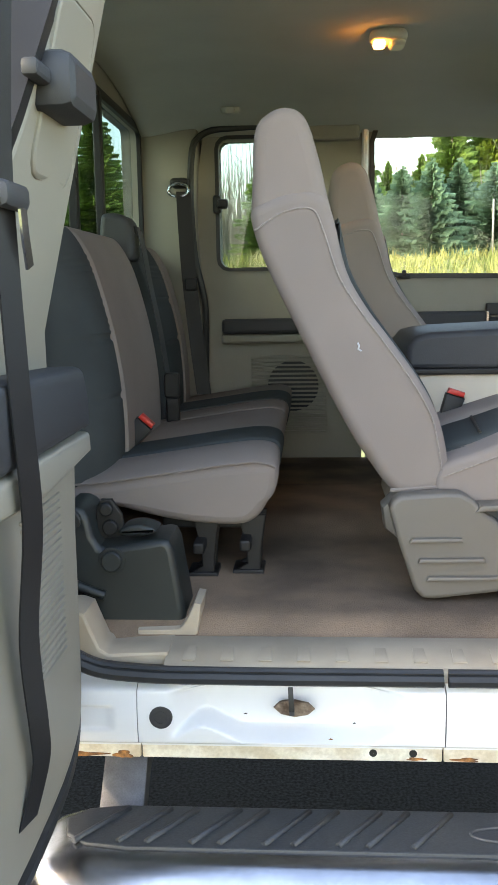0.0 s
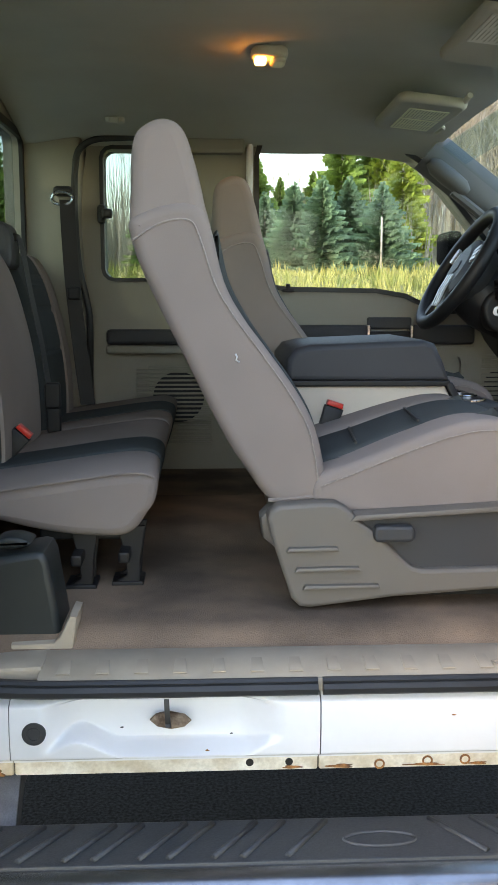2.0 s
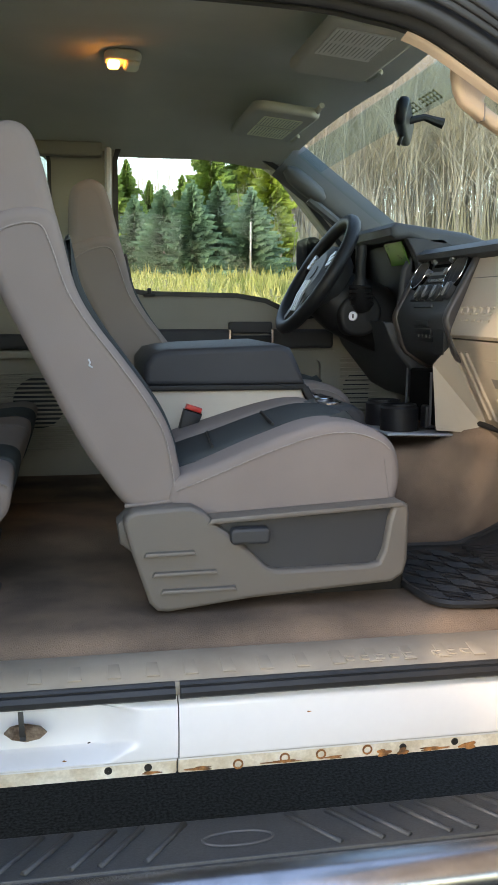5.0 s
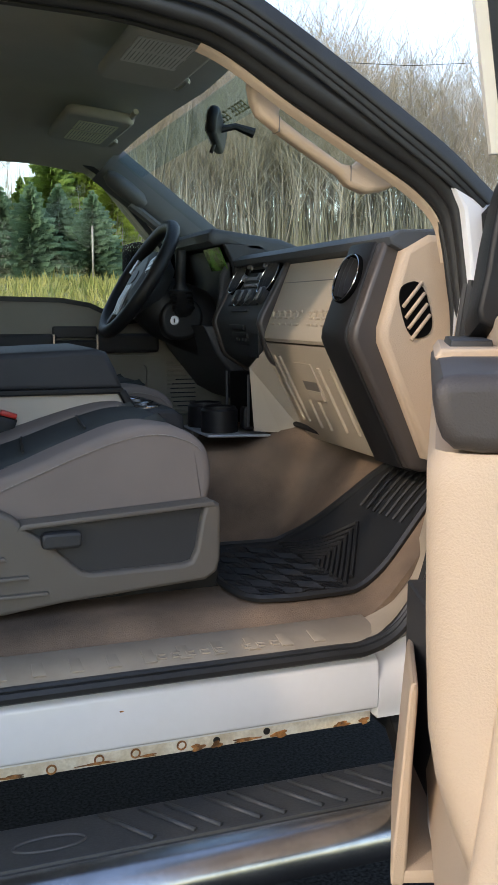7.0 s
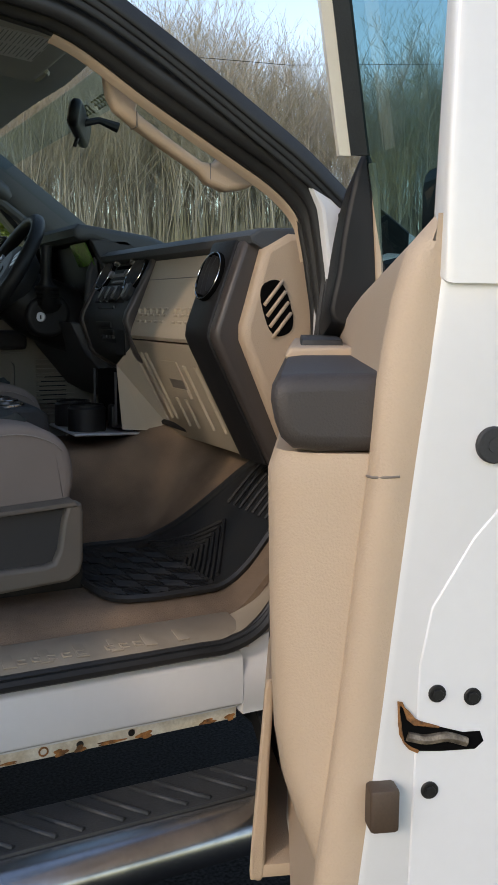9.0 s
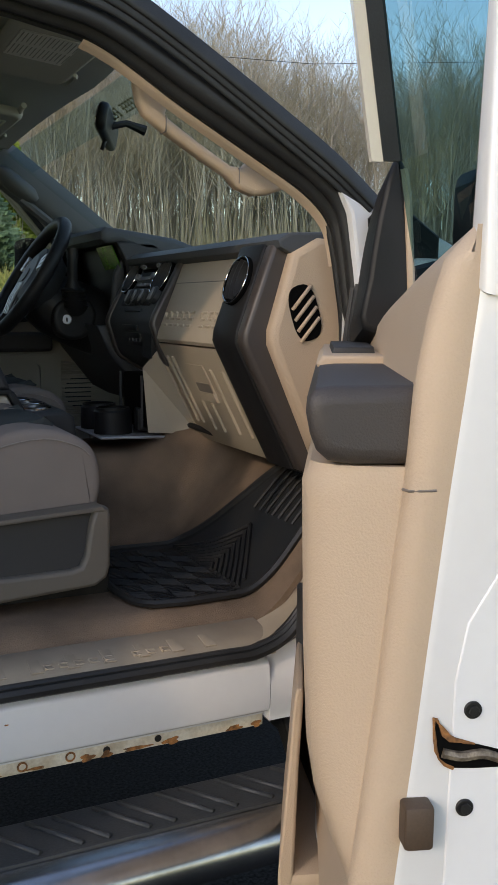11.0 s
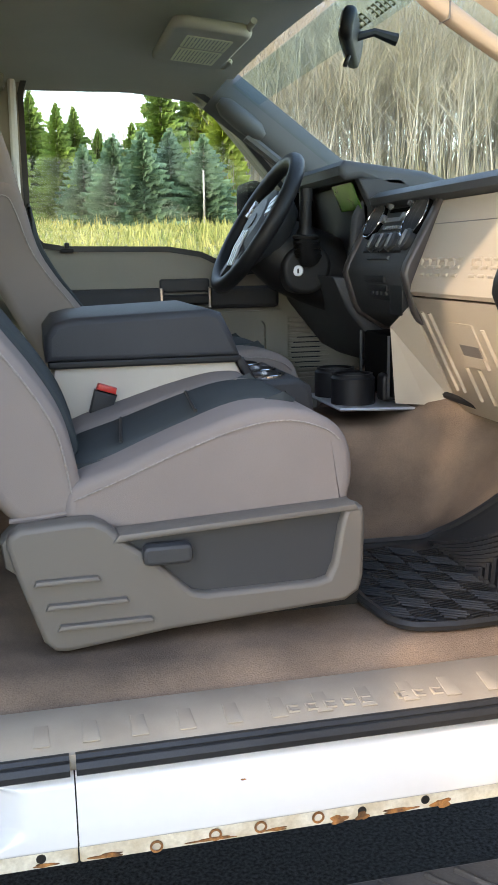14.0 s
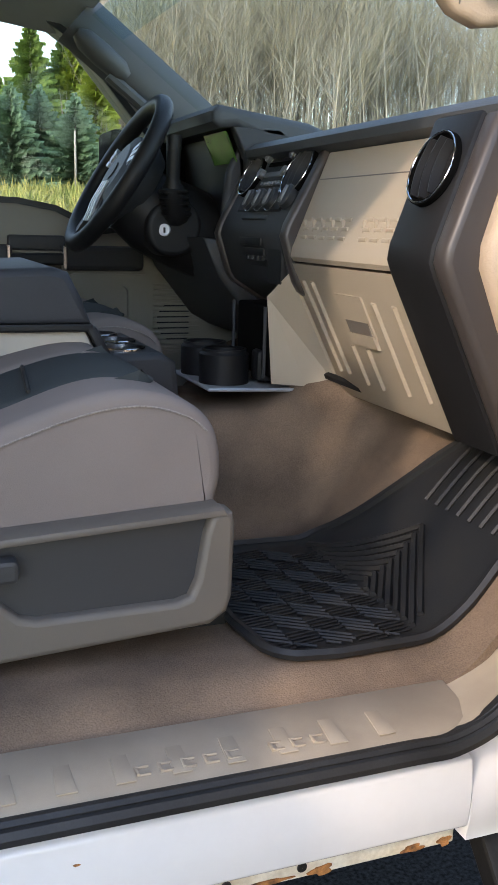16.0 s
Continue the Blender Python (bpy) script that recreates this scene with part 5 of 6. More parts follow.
# ---- overhead things ----
gh = thing("grab_handle", (1.75, 0.15, 1.5), "tan grab handle on the front pillar, sunlit", "handle")
gpr = [(1.612, 1.680), (1.612, 1.651), (1.617, 1.624), (1.629, 1.602), (1.664, 1.578), (1.728, 1.541), (1.790, 1.507), (1.808, 1.488), (1.844, 1.475), (1.880, 1.480), (1.915, 1.494), (1.905, 1.506), (1.858, 1.536), (1.845, 1.544), (1.834, 1.537), (1.820, 1.525), (1.796, 1.527), (1.730, 1.565), (1.675, 1.599), (1.669, 1.608), (1.675, 1.624), (1.690, 1.642), (1.655, 1.675)]
part("grip", rprism(gpr, 0.150, 0.182, 0.010, 4), DOORTAN, gh)
for x, y, z in ((1.668, 0.166, 1.588), (1.812, 0.166, 1.508)):
    s = Shape()
    rbox(x - 0.001, x + 0.001, y - 0.0168, y + 0.0168, z - 0.013, z + 0.016, 0.0008, s)
    part("handle_joint", s, WRAP, gh)


def visor(cx, cy, cz, tilt, labels, label):
    e = thing("sun_visor", (cx, cy, cz), label, "sun visor", "sun visors")
    m = pose(cx, cy, cz, 0, tilt, 0)
    def put(s):
        s.v = [tuple(m @ Vector(p)) for p in s.v]
        return s
    part("visor_panel", put(rprism(rrect(-0.095, 0.095, -0.20, 0.20, 0.035, 5), -0.014, 0.014, 0.013, 4, "z")), LINER, e, "cloth covered visor panel")
    part("visor_clip", put(tube(curve([(0.085, 0.12, 0.0), (0.105, 0.12, -0.004), (0.105, 0.20, -0.004), (0.085, 0.20, 0.0)], 4, False), 0.006, 6)), LINER, e)
    for x0, x1, y0, y1, paper in labels:
        lb = part("visor_label", put(rprism(rrect(x0, x1, y0, y1, 0.003), -0.0165, -0.0138, 0.0005, 1, "z")), paper, e, "pale printed warning label")
        n = int((x1 - x0) / 0.0085)
        for y_, w_ in ((y0 + 0.006, 0.42), (y0 + 0.5 * (y1 - y0) + 0.002, 0.42)):
            s = Shape()
            for k in range(n):
                x = x0 + 0.006 + k * 0.0085
                rbox(x, x + 0.0022, y_, y_ + (y1 - y0) * w_ * (1 - 0.25 * ((k * 7) % 3) / 3), -0.0170, -0.0163, 0.0002, s)
            part("print_bar", put(s), INKPALE, lb)
    part("visor_pivot", put(tube([(0.08, -0.17, 0.0), (0.085, -0.225, 0.014)], 0.008, 8)), LINER, e)
    return e


PAPERW = mat("white_label", (0.72, 0.72, 0.66), 0.6, var=0.05)
INKPALE = mat("pale_print", (0.38, 0.40, 0.33), 0.7, var=0.1)
visor(1.545, 0.55, 1.790, 6, [(-0.075, 0.045, -0.16, 0.02, PAPERW)], "cloth covered passenger sun visor with white label")
visor(1.535, 1.30, 1.780, 6, [(-0.05, 0.06, -0.13, -0.02, PAPERREFL), (-0.05, 0.06, 0.0, 0.14, PAPERREFL)], "cloth covered driver sun visor with two labels")

dome = thing("dome_light", (1.085, 0.96, 1.85), "lit dome lamp on the headliner", "lamp")
part("lamp_base", rprism(rrect(1.045, 1.135, 0.91, 1.0, 0.03), 1.836, 1.862, 0.01, 3, "z"), LENS, dome, "translucent lamp housing")
part("lamp_lens", rprism(rrect(1.053, 1.082, 0.92, 0.962, 0.010), 1.822, 1.838, 0.007, 3, "z"), LAMP, dome, "glowing amber lamp lens")
part("map_lens", rprism(rrect(1.092, 1.130, 0.92, 0.99, 0.014), 1.824, 1.840, 0.008, 3, "z"), LENS, dome, "clear unlit lens")
hook = thing("coat_hook", (0.66, 1.6, 1.82), "grey coat hook on the headliner", "hook")
part("hook_base", rbox(0.63, 0.69, 1.52, 1.56, 1.79, 1.83, 0.01), LINER, hook)
part("hook_peg", rbox(0.645, 0.675, 1.50, 1.525, 1.785, 1.805, 0.006), LINER, hook)

mir = thing("rear_view_mirror", (1.82, 0.93, 1.72), "black rear-view mirror on the windshield", "mirror")
m = pose(1.80, 0.93, 1.722, 0, 12, 0) @ pose(0, 0, 0, 0, 0, -24)
s = rprism(rrect(-0.125, 0.125, -0.035, 0.035, 0.025), -0.012, 0.014, 0.01, 3, "x")
s.v = [tuple(m @ Vector(p)) for p in s.v]
mh = part("mirror_housing", s, BLACK, mir)
s = rprism(rrect(-0.115, 0.115, -0.028, 0.028, 0.02), -0.015, -0.011, 0.001, 1, "x")
s.v = [tuple(m @ Vector(p)) for p in s.v]
part("mirror_glass", s, CHROME, mh)
part("mirror_arm", tube([(1.81, 0.93, 1.725), (1.85, 0.925, 1.735), (1.90, 0.92, 1.72)], [0.010, 0.009, 0.014], 8), BLACK, mir)
part("mirror_lever", tube([(1.795, 0.93, 1.69), (1.785, 0.93, 1.665)], 0.005, 6), BLACK, mir)

# ---- open front door ----
fd = thing("front_door", (1.955, -0.025, 0), "open white truck door with sunlit tan trim panel", "door", turn=72)


def dshape(s):
    """The door leans with its height, and its inside bulges less towards the hinge."""
    s.v = [(a, b + 0.06 + 0.11 * max(-0.25, 1.1 - c) - (0.13 * step(-0.70, -0.03, a) if b > 0.03 and c < 1.36 else 0), c) for a, b, c in s.v]
    return s


EDGE = [(0.53, 0.184), (0.73, 0.164), (0.88, 0.148), (1.107, 0.130), (1.20, 0.113), (1.345, 0.104)]
RIDGE = [(0.53, 0.222), (0.725, 0.198), (0.88, 0.180), (1.04, 0.164), (1.11, 0.156), (1.2, 0.150), (1.27, 0.138), (1.345, 0.116)]
SWELL = [(0.53, 0.150), (0.66, 0.165), (0.70, 0.188), (0.746, 0.206), (0.796, 0.222), (0.85, 0.231), (0.95, 0.236), (1.13, 0.240)]


def panel(u, v):
    """The trim panel: u runs from the shut edge forward, v from the bottom to the top edge."""
    a = (-0.861, -0.860, -0.856, -0.850, -0.842, -0.828, -0.80, -0.70, -0.60, -0.50, -0.40, -0.30, -0.20, -0.10, -0.035)[u]
    top = ease(a, [(-0.861, 1.340), (-0.84, 1.348), (-0.80, 1.345), (-0.67, 1.330), (-0.5, 1.308), (-0.36, 1.285), (-0.22, 1.245), (-0.035, 1.225)])
    c = 0.545 + (top - 0.545) * min(1, v)
    e, r = ease(c, EDGE), ease(c, RIDGE)
    b = (e, e + 0.010, e + 0.75 * (r - e), r - 0.003, r, r - 0.004, r - 0.012)[u] if u < 7 else r - 0.012 - 0.185 * (a + 0.80)
    return (a, b - 0.022 * max(0, v - 0.955) / 0.045 * (0 if u < 1 else 1), c)


part("door_shell", dshape(rprism([(-0.862, 0.56), (-0.84, 0.53), (-0.45, 0.53), (-0.02, 0.53), (0.0, 0.60), (0.0, 1.25), (-0.30, 1.26), (-0.862, 1.29)], -0.075, 0.066, 0.014, 3)), PAINT, fd, "white painted door shell with jamb")
tr = part("trim_panel", sheet(panel, list(range(15)), lin(0, 0.93, 30) + [0.955, 0.97, 0.985, 0.994, 1.0], (0.003, -0.03, 0)), DOORTAN, fd, "tan grained vinyl trim panel", sharp=60)
groove = [(-0.8615, ease(1.108, EDGE) + 0.002, 1.108), (-0.858, ease(1.108, EDGE) + 0.014, 1.107), (-0.852, ease(1.106, RIDGE) - 0.002, 1.106), (-0.843, ease(1.106, RIDGE) + 0.001, 1.106)]
part("trim_seam", tube(groove, 0.0013, 6), WRAP, tr, "dark seam between the two trim halves")


def swell(u, v):
    """The lower bulge below the arm rest, blunt towards the shut edge."""
    c = 0.54 + 0.585 * v
    r, m = ease(c, RIDGE), ease(c, SWELL)
    a, q = ((-0.842, -0.02), (-0.838, 0.10), (-0.833, 0.32), (-0.827, 0.58), (-0.818, 0.80), (-0.806, 0.94), (-0.79, 1.0), (-0.76, 1.0), (-0.70, 1.0), (-0.60, 1.0), (-0.50, 1.0), (-0.40, 1.0), (-0.28, 1.0), (-0.16, 1.0), (-0.09, 0.9))[u]
    b = r - 0.006 + (m - r + 0.006) * q
    return (a, b - (0.235 * (a + 0.79) if a > -0.79 else 0) - 0.008 * step(0.97, 1.0, v), c)


part("lower_bulge", sheet(swell, list(range(15)), lin(0.0, 0.94, 34) + [0.97, 0.985, 1.0], (0.0, -0.04, 0)), DOORTAN, tr, "tan padded lower door bulge", sharp=60)
pad_out = [(0.09, 1.126), (0.20, 1.126), (0.226, 1.130), (0.237, 1.140), (0.243, 1.155), (0.247, 1.175), (0.246, 1.188), (0.238, 1.197), (0.22, 1.199), (0.09, 1.199)]
part("armrest_pad", rprism(pad_out, -0.838, -0.10, 0.016, 5, "x", lean=(-0.165, 0)), mat("brown_grey_vinyl", (0.056, 0.047, 0.044), 0.52, var=0.06, fine=500, bump=0.6), tr, "dark grained armrest pad")
part("switch_panel", rprism([(0.04, 1.19), (0.163, 1.19), (0.168, 1.198), (0.160, 1.209), (0.04, 1.209)], -0.50, -0.12, 0.006, 3, "x", lean=(-0.085, 0)), DOORTAN, tr)
part("window_switch", rprism([(0.075, 1.205), (0.135, 1.205), (0.132, 1.217), (0.078, 1.217)], -0.44, -0.22, 0.003, 2, "x", lean=(-0.045, 0)), CHAR, tr)
lip = curve([(0.176, 0.76), (0.181, 0.772), (0.187, 0.765), (0.191, 0.72), (0.198, 0.62), (0.207, 0.50), (0.200, 0.485), (0.187, 0.49), (0.184, 0.55), (0.181, 0.66)], 3)
part("map_pocket", rprism(lip, -0.50, -0.14, 0.004, 3, "x", lean=(-0.07, -0.07)), DOORTAN, tr, "tan map pocket lip")
part("pocket_floor", rprism([(0.07, 0.487), (0.19, 0.487), (0.19, 0.507), (0.07, 0.507)], -0.50, -0.14, 0.004, 2, "x", lean=(-0.07, 0)), DOORTAN, tr)
# Sheet behind the lip; the pocket's shade is put into its charcoal colour.
part("pocket_back", rprism([(-0.72, 0.50), (-0.72, 0.80), (-0.12, 0.80), (-0.12, 0.50)], 0.052, 0.115, 0.004, 1), CHAR, tr, "charcoal sheet for the shade inside the map pocket")
part("bottom_seal", dshape(tube([(-0.85, 0.045, 0.54), (-0.4, 0.045, 0.535), (-0.02, 0.045, 0.54)], 0.013, 8)), SEAL, fd)


def rim(a, c, d=0.0):
    """A point of the window frame, d towards the outside."""
    return (a, 0.068 + 0.17 * (c - 1.46) * (a + 0.845) / 0.445 - 0.08 * (a + 0.40) * (1 - 0.3 * (c - 1.3)) - d, c)


frp = curve([(-0.388, 1.462), (-0.392, 1.52), (-0.40, 1.62), (-0.41, 1.72), (-0.46, 1.765), (-0.65, 1.775), (-0.80, 1.770), (-0.845, 1.765)], 5, False)
wf = part("window_frame", strap([rim(a, c) for a, c in frp], [(0.0, 0.016, 0.0)] * len(frp), 0.007), mat("cream_paint", (0.70, 0.66, 0.57), 0.3, var=0.02, coat=0.3), fd, "pale painted window frame")
toward = lambda a, c, d: (a + (-0.62 - a) * d, c + (1.52 - c) * d)
part("window_gasket", strap([rim(*toward(a, c, 0.015), 0.021) for a, c in frp], [(0.0, 0.026, 0.0)] * len(frp), 0.006), SEAL, wf, "black rubber window gasket")
pane = Shape()
pl = [rim(*toward(a, c, 0.02), 0.030) for a, c in frp] + [rim(-0.85, 1.5, 0.036), rim(-0.85, 1.27, 0.036), rim(-0.40, 1.24, 0.036), rim(-0.37, 1.35, 0.036)]
pane.add(pl, [tuple(range(len(pl)))])
o = part("window_pane", pane, DOORGLASS, fd, "green tinted door glass")
o.visible_shadow = False
part("frame_post", dshape(rprism([(-0.868, 1.28), (-0.868, 1.78), (-0.848, 1.78), (-0.828, 1.28)], -0.06, 0.062, 0.012, 3)), PAINT, wf, "white painted rear frame post")
part("mirror_sail", rprism(curve([(0.066, 1.24), (0.060, 1.31), (0.050, 1.385), (0.036, 1.45), (0.024, 1.478), (0.011, 1.468), (0.003, 1.42), (-0.004, 1.34), (-0.010, 1.24)], 3), -0.335, -0.215, 0.008, 3, "x", lean=(-0.012, -0.03)), BLACK, fd, "black plastic mirror sail")
part("sail_edge", tube([(-0.335, 0.013, 1.462), (-0.335, 0.006, 1.42), (-0.335, 0.0, 1.34), (-0.335, -0.004, 1.28)], 0.006, 6), DOORTAN, fd)
ms = Shape()
rbox(-0.20, -0.06, -0.36, -0.15, 1.28, 1.50, 0.03, ms)
tube([(-0.10, -0.05, 1.30), (-0.12, -0.20, 1.34)], 0.03, 8, ms)
part("wing_mirror", ms, BLACK, fd, "black wing mirror")
hole_ = [(0.127, 0.896), (0.1255, 0.874), (0.121, 0.856), (0.107, 0.846), (0.085, 0.8445), (0.05, 0.8445), (0.042, 0.852), (0.046, 0.862), (0.063, 0.862), (0.087, 0.869), (0.105, 0.874), (0.116, 0.883), (0.122, 0.890)]
# Thin plate on the jamb; the opening's shade is painted by its near-black.
lt_ = part("door_latch", rprism(hole_, -0.8645, -0.8615, 0.0004, 1, "x"), VOID, fd, "latch opening, its shade painted near-black, with rusty torn edge")
part("latch_claw", tube(curve([(-0.8655, 0.118, 0.862), (-0.8660, 0.10, 0.858), (-0.8665, 0.08, 0.8595), (-0.8655, 0.06, 0.853)], 4, False), 0.0048, 7), mat("old_latch_steel", (0.20, 0.165, 0.125), 0.6, 0.4, var=0.35, scale=90, fine=500, tint=(0.07, 0.05, 0.035)), lt_, "grey steel latch claw")
part("latch_pin", disc((-0.866, 0.075, 0.859), (-1, 0, 0), 0.0028, 0.003, 12), DARKMETAL, lt_)
rm_ = curve([(-0.8648, b, c) for b, c in hole_], 2)
part("latch_rust", tube(rm_[18:] + rm_[:7], [0.0009 + 0.0011 * abs(math.sin(i * 2.1)) for i in range(len(rm_[18:]) + 7)], 6), RUST, lt_, "rust along the torn edge")
part("torn_flap", rprism([(0.124, 0.893), (0.110, 0.878), (0.098, 0.8735), (0.102, 0.871), (0.112, 0.8725), (0.119, 0.8785)], -0.8662, -0.8646, 0.0003, 1, "x"), RUST, lt_)
bolt = disc((0, 0, 0), (-1, 0, 0), 0.0085, 0.004, 18)
disc((-0.004, 0, 0), (-1, 0, 0), 0.0055, 0.0025, 6, bolt)
b0 = part("bolt", bolt, DARKMETAL, fd)
b0.location = (-0.862, 0.090, 0.902)
for y, z in ((0.094, 0.806), (0.055, 0.897)):
    o = bpy.data.objects.new("bolt", b0.data)
    scene.collection.objects.link(o)
    o.parent = fd
    o.location = (-0.862, y, z)
pg = disc((-0.861, 0.045, 1.136), (-1, 0, 0), 0.017, 0.007, 24)
disc((-0.868, 0.045, 1.136), (-1, 0, 0), 0.007, 0.001, 16, pg)
part("rubber_plug", pg, RUBBER, fd)
part("door_buffer", rbox(-0.882, -0.858, 0.128, 0.156, 0.775, 0.818, 0.004), mat("brown_rubber", (0.07, 0.045, 0.03), 0.6, var=0.15), fd, "brown rubber door buffer")
jr = Shape()
rprism([(-0.03, 0.60), (0.10, 0.62), (0.112, 0.70), (0.108, 0.93), (0.098, 0.985), (0.06, 1.05), (0.0, 1.12), (-0.06, 1.15), (-0.06, 0.60)], -0.8635, -0.855, 0.002, 3, "x", jr)
part("jamb_pressing", jr, PAINT, fd, "raised pressing in the white door jamb")
# white body strip behind the front door, black block for the hinge gap's shade
part("hinge_pillar", rprism([(2.02, 0.55), (2.30, 0.55), (2.30, 1.36), (2.06, 1.46), (2.03, 1.45), (1.965, 1.478), (1.985, 1.44), (1.995, 1.38), (2.008, 1.30), (2.006, 1.2), (1.985, 0.95), (1.96, 0.74)], 0.035, 0.10, 0.008, 2), PAINT, truck, "white hinge pillar")
part("fender", rbox(2.06, 2.9, -0.06, 0.0, 0.60, 1.36, 0.03), PAINT, truck, "white front fender")
part("hood", rprism([(2.38, 1.30), (2.4, 1.385), (2.9, 1.36), (3.3, 1.30), (3.3, 1.2)], -0.02, 1.86, 0.03, 3), PAINT, truck, "white hood")
part("hinge_gap", rprism([(2.015, 1.25), (2.014, 1.38), (2.008, 1.43), (2.04, 1.462), (2.14, 1.40), (2.12, 0.60), (2.03, 0.6)], -0.03, 0.018, 0.004, 1), BLACK, truck)

# ---- open rear door with belt ----
rdn = thing("rear_door", (0.432, -0.03, 0), "open rear cab door with grey-beige trim and belt", "door", turn=-90)
sh = lambda z: 0.24 * max(0.0, z - 1.20)
def leaned(s):
    s.v = [(a, b + sh(c), c) for a, b, c in s.v]
    return s
part("door_shell", rprism([(-0.03, 0.56), (0.56, 0.50), (0.60, 0.55), (0.60, 1.28), (-0.03, 1.28)], -0.06, 0.05, 0.012, 2), PAINT, rdn, "white door shell")
# Frame behind the trim, added to keep sun off the seat back.
part("upper_stile", rprism([(-0.03, 1.27), (0.075, 1.27), (0.06, 1.50), (0.05, 1.80), (-0.03, 1.80)], -0.05, 0.045, 0.01, 2), PAINT, rdn, "white upper door frame added to block sun")
part("lower_trim", rprism(curve([(0.005, 0.72), (0.015, 0.62), (0.06, 0.565), (0.20, 0.535), (0.48, 0.53), (0.52, 0.58), (0.52, 0.9), (0.52, 1.08), (0.25, 1.085), (0.0, 1.085), (0.0, 0.9)], 3), 0.048, 0.108, 0.018, 3), FARTRIM, rdn, "grey-beige lower door trim")
part("upper_trim", leaned(rprism([(0.0, 1.08), (0.52, 1.08), (0.52, 1.25), (0.34, 1.32), (0.26, 1.48), (0.195, 1.66), (0.165, 1.80), (0.0, 1.80), (0.0, 1.66), (0.0, 1.5), (0.0, 1.36), (0.0, 1.2)], 0.045, 0.075, 0.014, 3)), FARTRIM, rdn, "grey-beige upper door trim")
part("armrest_pad", rprism([(0.012, 1.055), (0.015, 1.11), (0.04, 1.15), (0.50, 1.165), (0.50, 1.055)], 0.07, 0.140, 0.018, 3), DGREY, rdn, "dark grey armrest pad")
part("armrest_base", rprism([(0.010, 1.018), (0.014, 1.05), (0.50, 1.055), (0.50, 1.015), (0.25, 1.0)], 0.07, 0.138, 0.01, 3), FARTRIM, rdn)
s = Shape()
for k in range(22):
    z = 0.74 + k * 0.011
    rbox(0.10, 0.22 + 0.003 * k, 0.104, 0.111, z, z + 0.005, 0.002, s)
part("grille_ribs", s, FARTRIM, rdn)
part("release_box", rbox(0.10, 0.24, 0.125, 0.190, 1.475, 1.545, 0.016), CHAR, rdn, "dark grey release handle")
part("release_tab", rbox(0.24, 0.30, 0.145, 0.165, 1.50, 1.52, 0.005), CHAR, rdn)
part("release_recess", leaned(rprism(rrect(0.04, 0.22, 1.40, 1.62, 0.03), 0.072, 0.079, 0.006, 2)), FARTRIM, rdn)
part("window_frame", leaned(strap([(0.20, 0.05, 1.66), (0.28, 0.05, 1.46), (0.36, 0.05, 1.31), (0.52, 0.05, 1.26)], (0, 0.05, 0), 0.012)), BLACK, rdn, "black window surround")
pane = Shape()
pane.add([(0.20, 0.05, 1.68), (0.28, 0.03, 1.46), (0.36, 0.02, 1.31), (0.52, 0.02, 1.28), (0.52, 0.08, 1.76), (0.20, 0.08, 1.76)], [(0, 1, 2, 3, 4, 5)])
o = part("window_pane", pane, GLASSD, rdn, "tinted door glass")
o.visible_shadow = False
part("edge_seal", tube(curve([(0.0, 0.085, 0.66), (0.03, 0.09, 0.575), (0.10, 0.092, 0.53), (0.25, 0.092, 0.51), (0.50, 0.092, 0.50)], 5, False), 0.014, 8), SEAL, rdn, "black rubber seal along the door bottom")
bl = thing("front_shoulder_belt", (0.60, -0.26, 0.6), "black front seat belt hanging along the open rear door", "seat belt")
part("webbing", strap(curve([(0.60, -0.40, 1.82), (0.58, -0.40, 1.55), (0.572, -0.40, 1.38), (0.580, -0.405, 1.15), (0.585, -0.40, 1.0), (0.565, -0.375, 0.85), (0.56, -0.34, 0.72), (0.555, -0.325, 0.66), (0.545, -0.36, 0.60)], 5, False), (0.010, 0.042, 0.0), 0.0012), BLACK, bl)
part("tongue_grip", rbox(0.572, 0.592, -0.44, -0.36, 1.345, 1.375, 0.009), CHAR, bl, "grey plastic belt tongue grip")
s = Shape()
strap([(0.588, -0.385, 1.35), (0.588, -0.378, 1.315), (0.587, -0.365, 1.285)], (0.0, 0.022, 0.006), 0.0015, s)
part("tongue_plate", s, CHROME, bl, "chrome belt tongue")

# ---- running board ----
rbd = thing("running_board", (1.2, -0.12, 0.40), "chrome running board with black ribbed step pad", "running board")
prof = curve([(-0.04, 0.432), (-0.10, 0.438), (-0.16, 0.436), (-0.195, 0.424), (-0.213, 0.395), (-0.205, 0.36), (-0.15, 0.345), (-0.07, 0.355), (-0.04, 0.39)], 5)
ends = Shape()
secs = [(0.475, 0.35), (0.482, 0.62), (0.50, 0.84), (0.53, 0.96), (0.57, 1.0), (2.02, 1.0), (2.06, 0.96), (2.085, 0.84), (2.10, 0.5)]
v, k = [], len(prof)
for x, q in secs:
    v += [(x, -0.125 + (a + 0.125) * q, 0.39 + (b - 0.39) * q) for a, b in prof]
f = [tuple(range(k)), tuple(range((len(secs) - 1) * k, len(secs) * k))]
for i in range(len(secs) - 1):
    f += [(i * k + j, i * k + (j + 1) % k, (i + 1) * k + (j + 1) % k, (i + 1) * k + j) for j in range(k)]
ends.add(v, f)
part("chrome_tube", ends, mat("dulled_chrome", (0.42, 0.43, 0.45), 0.24, 1.0, var=0.12, scale=14, fine=120), rbd, "chrome oval tube")
pd = Shape()
po = [(0.515, -0.085), (0.525, -0.125), (0.56, -0.15), (0.62, -0.158), (1.96, -0.158), (2.01, -0.145), (2.03, -0.10), (2.02, -0.052), (1.96, -0.044), (0.60, -0.044), (0.545, -0.055)]
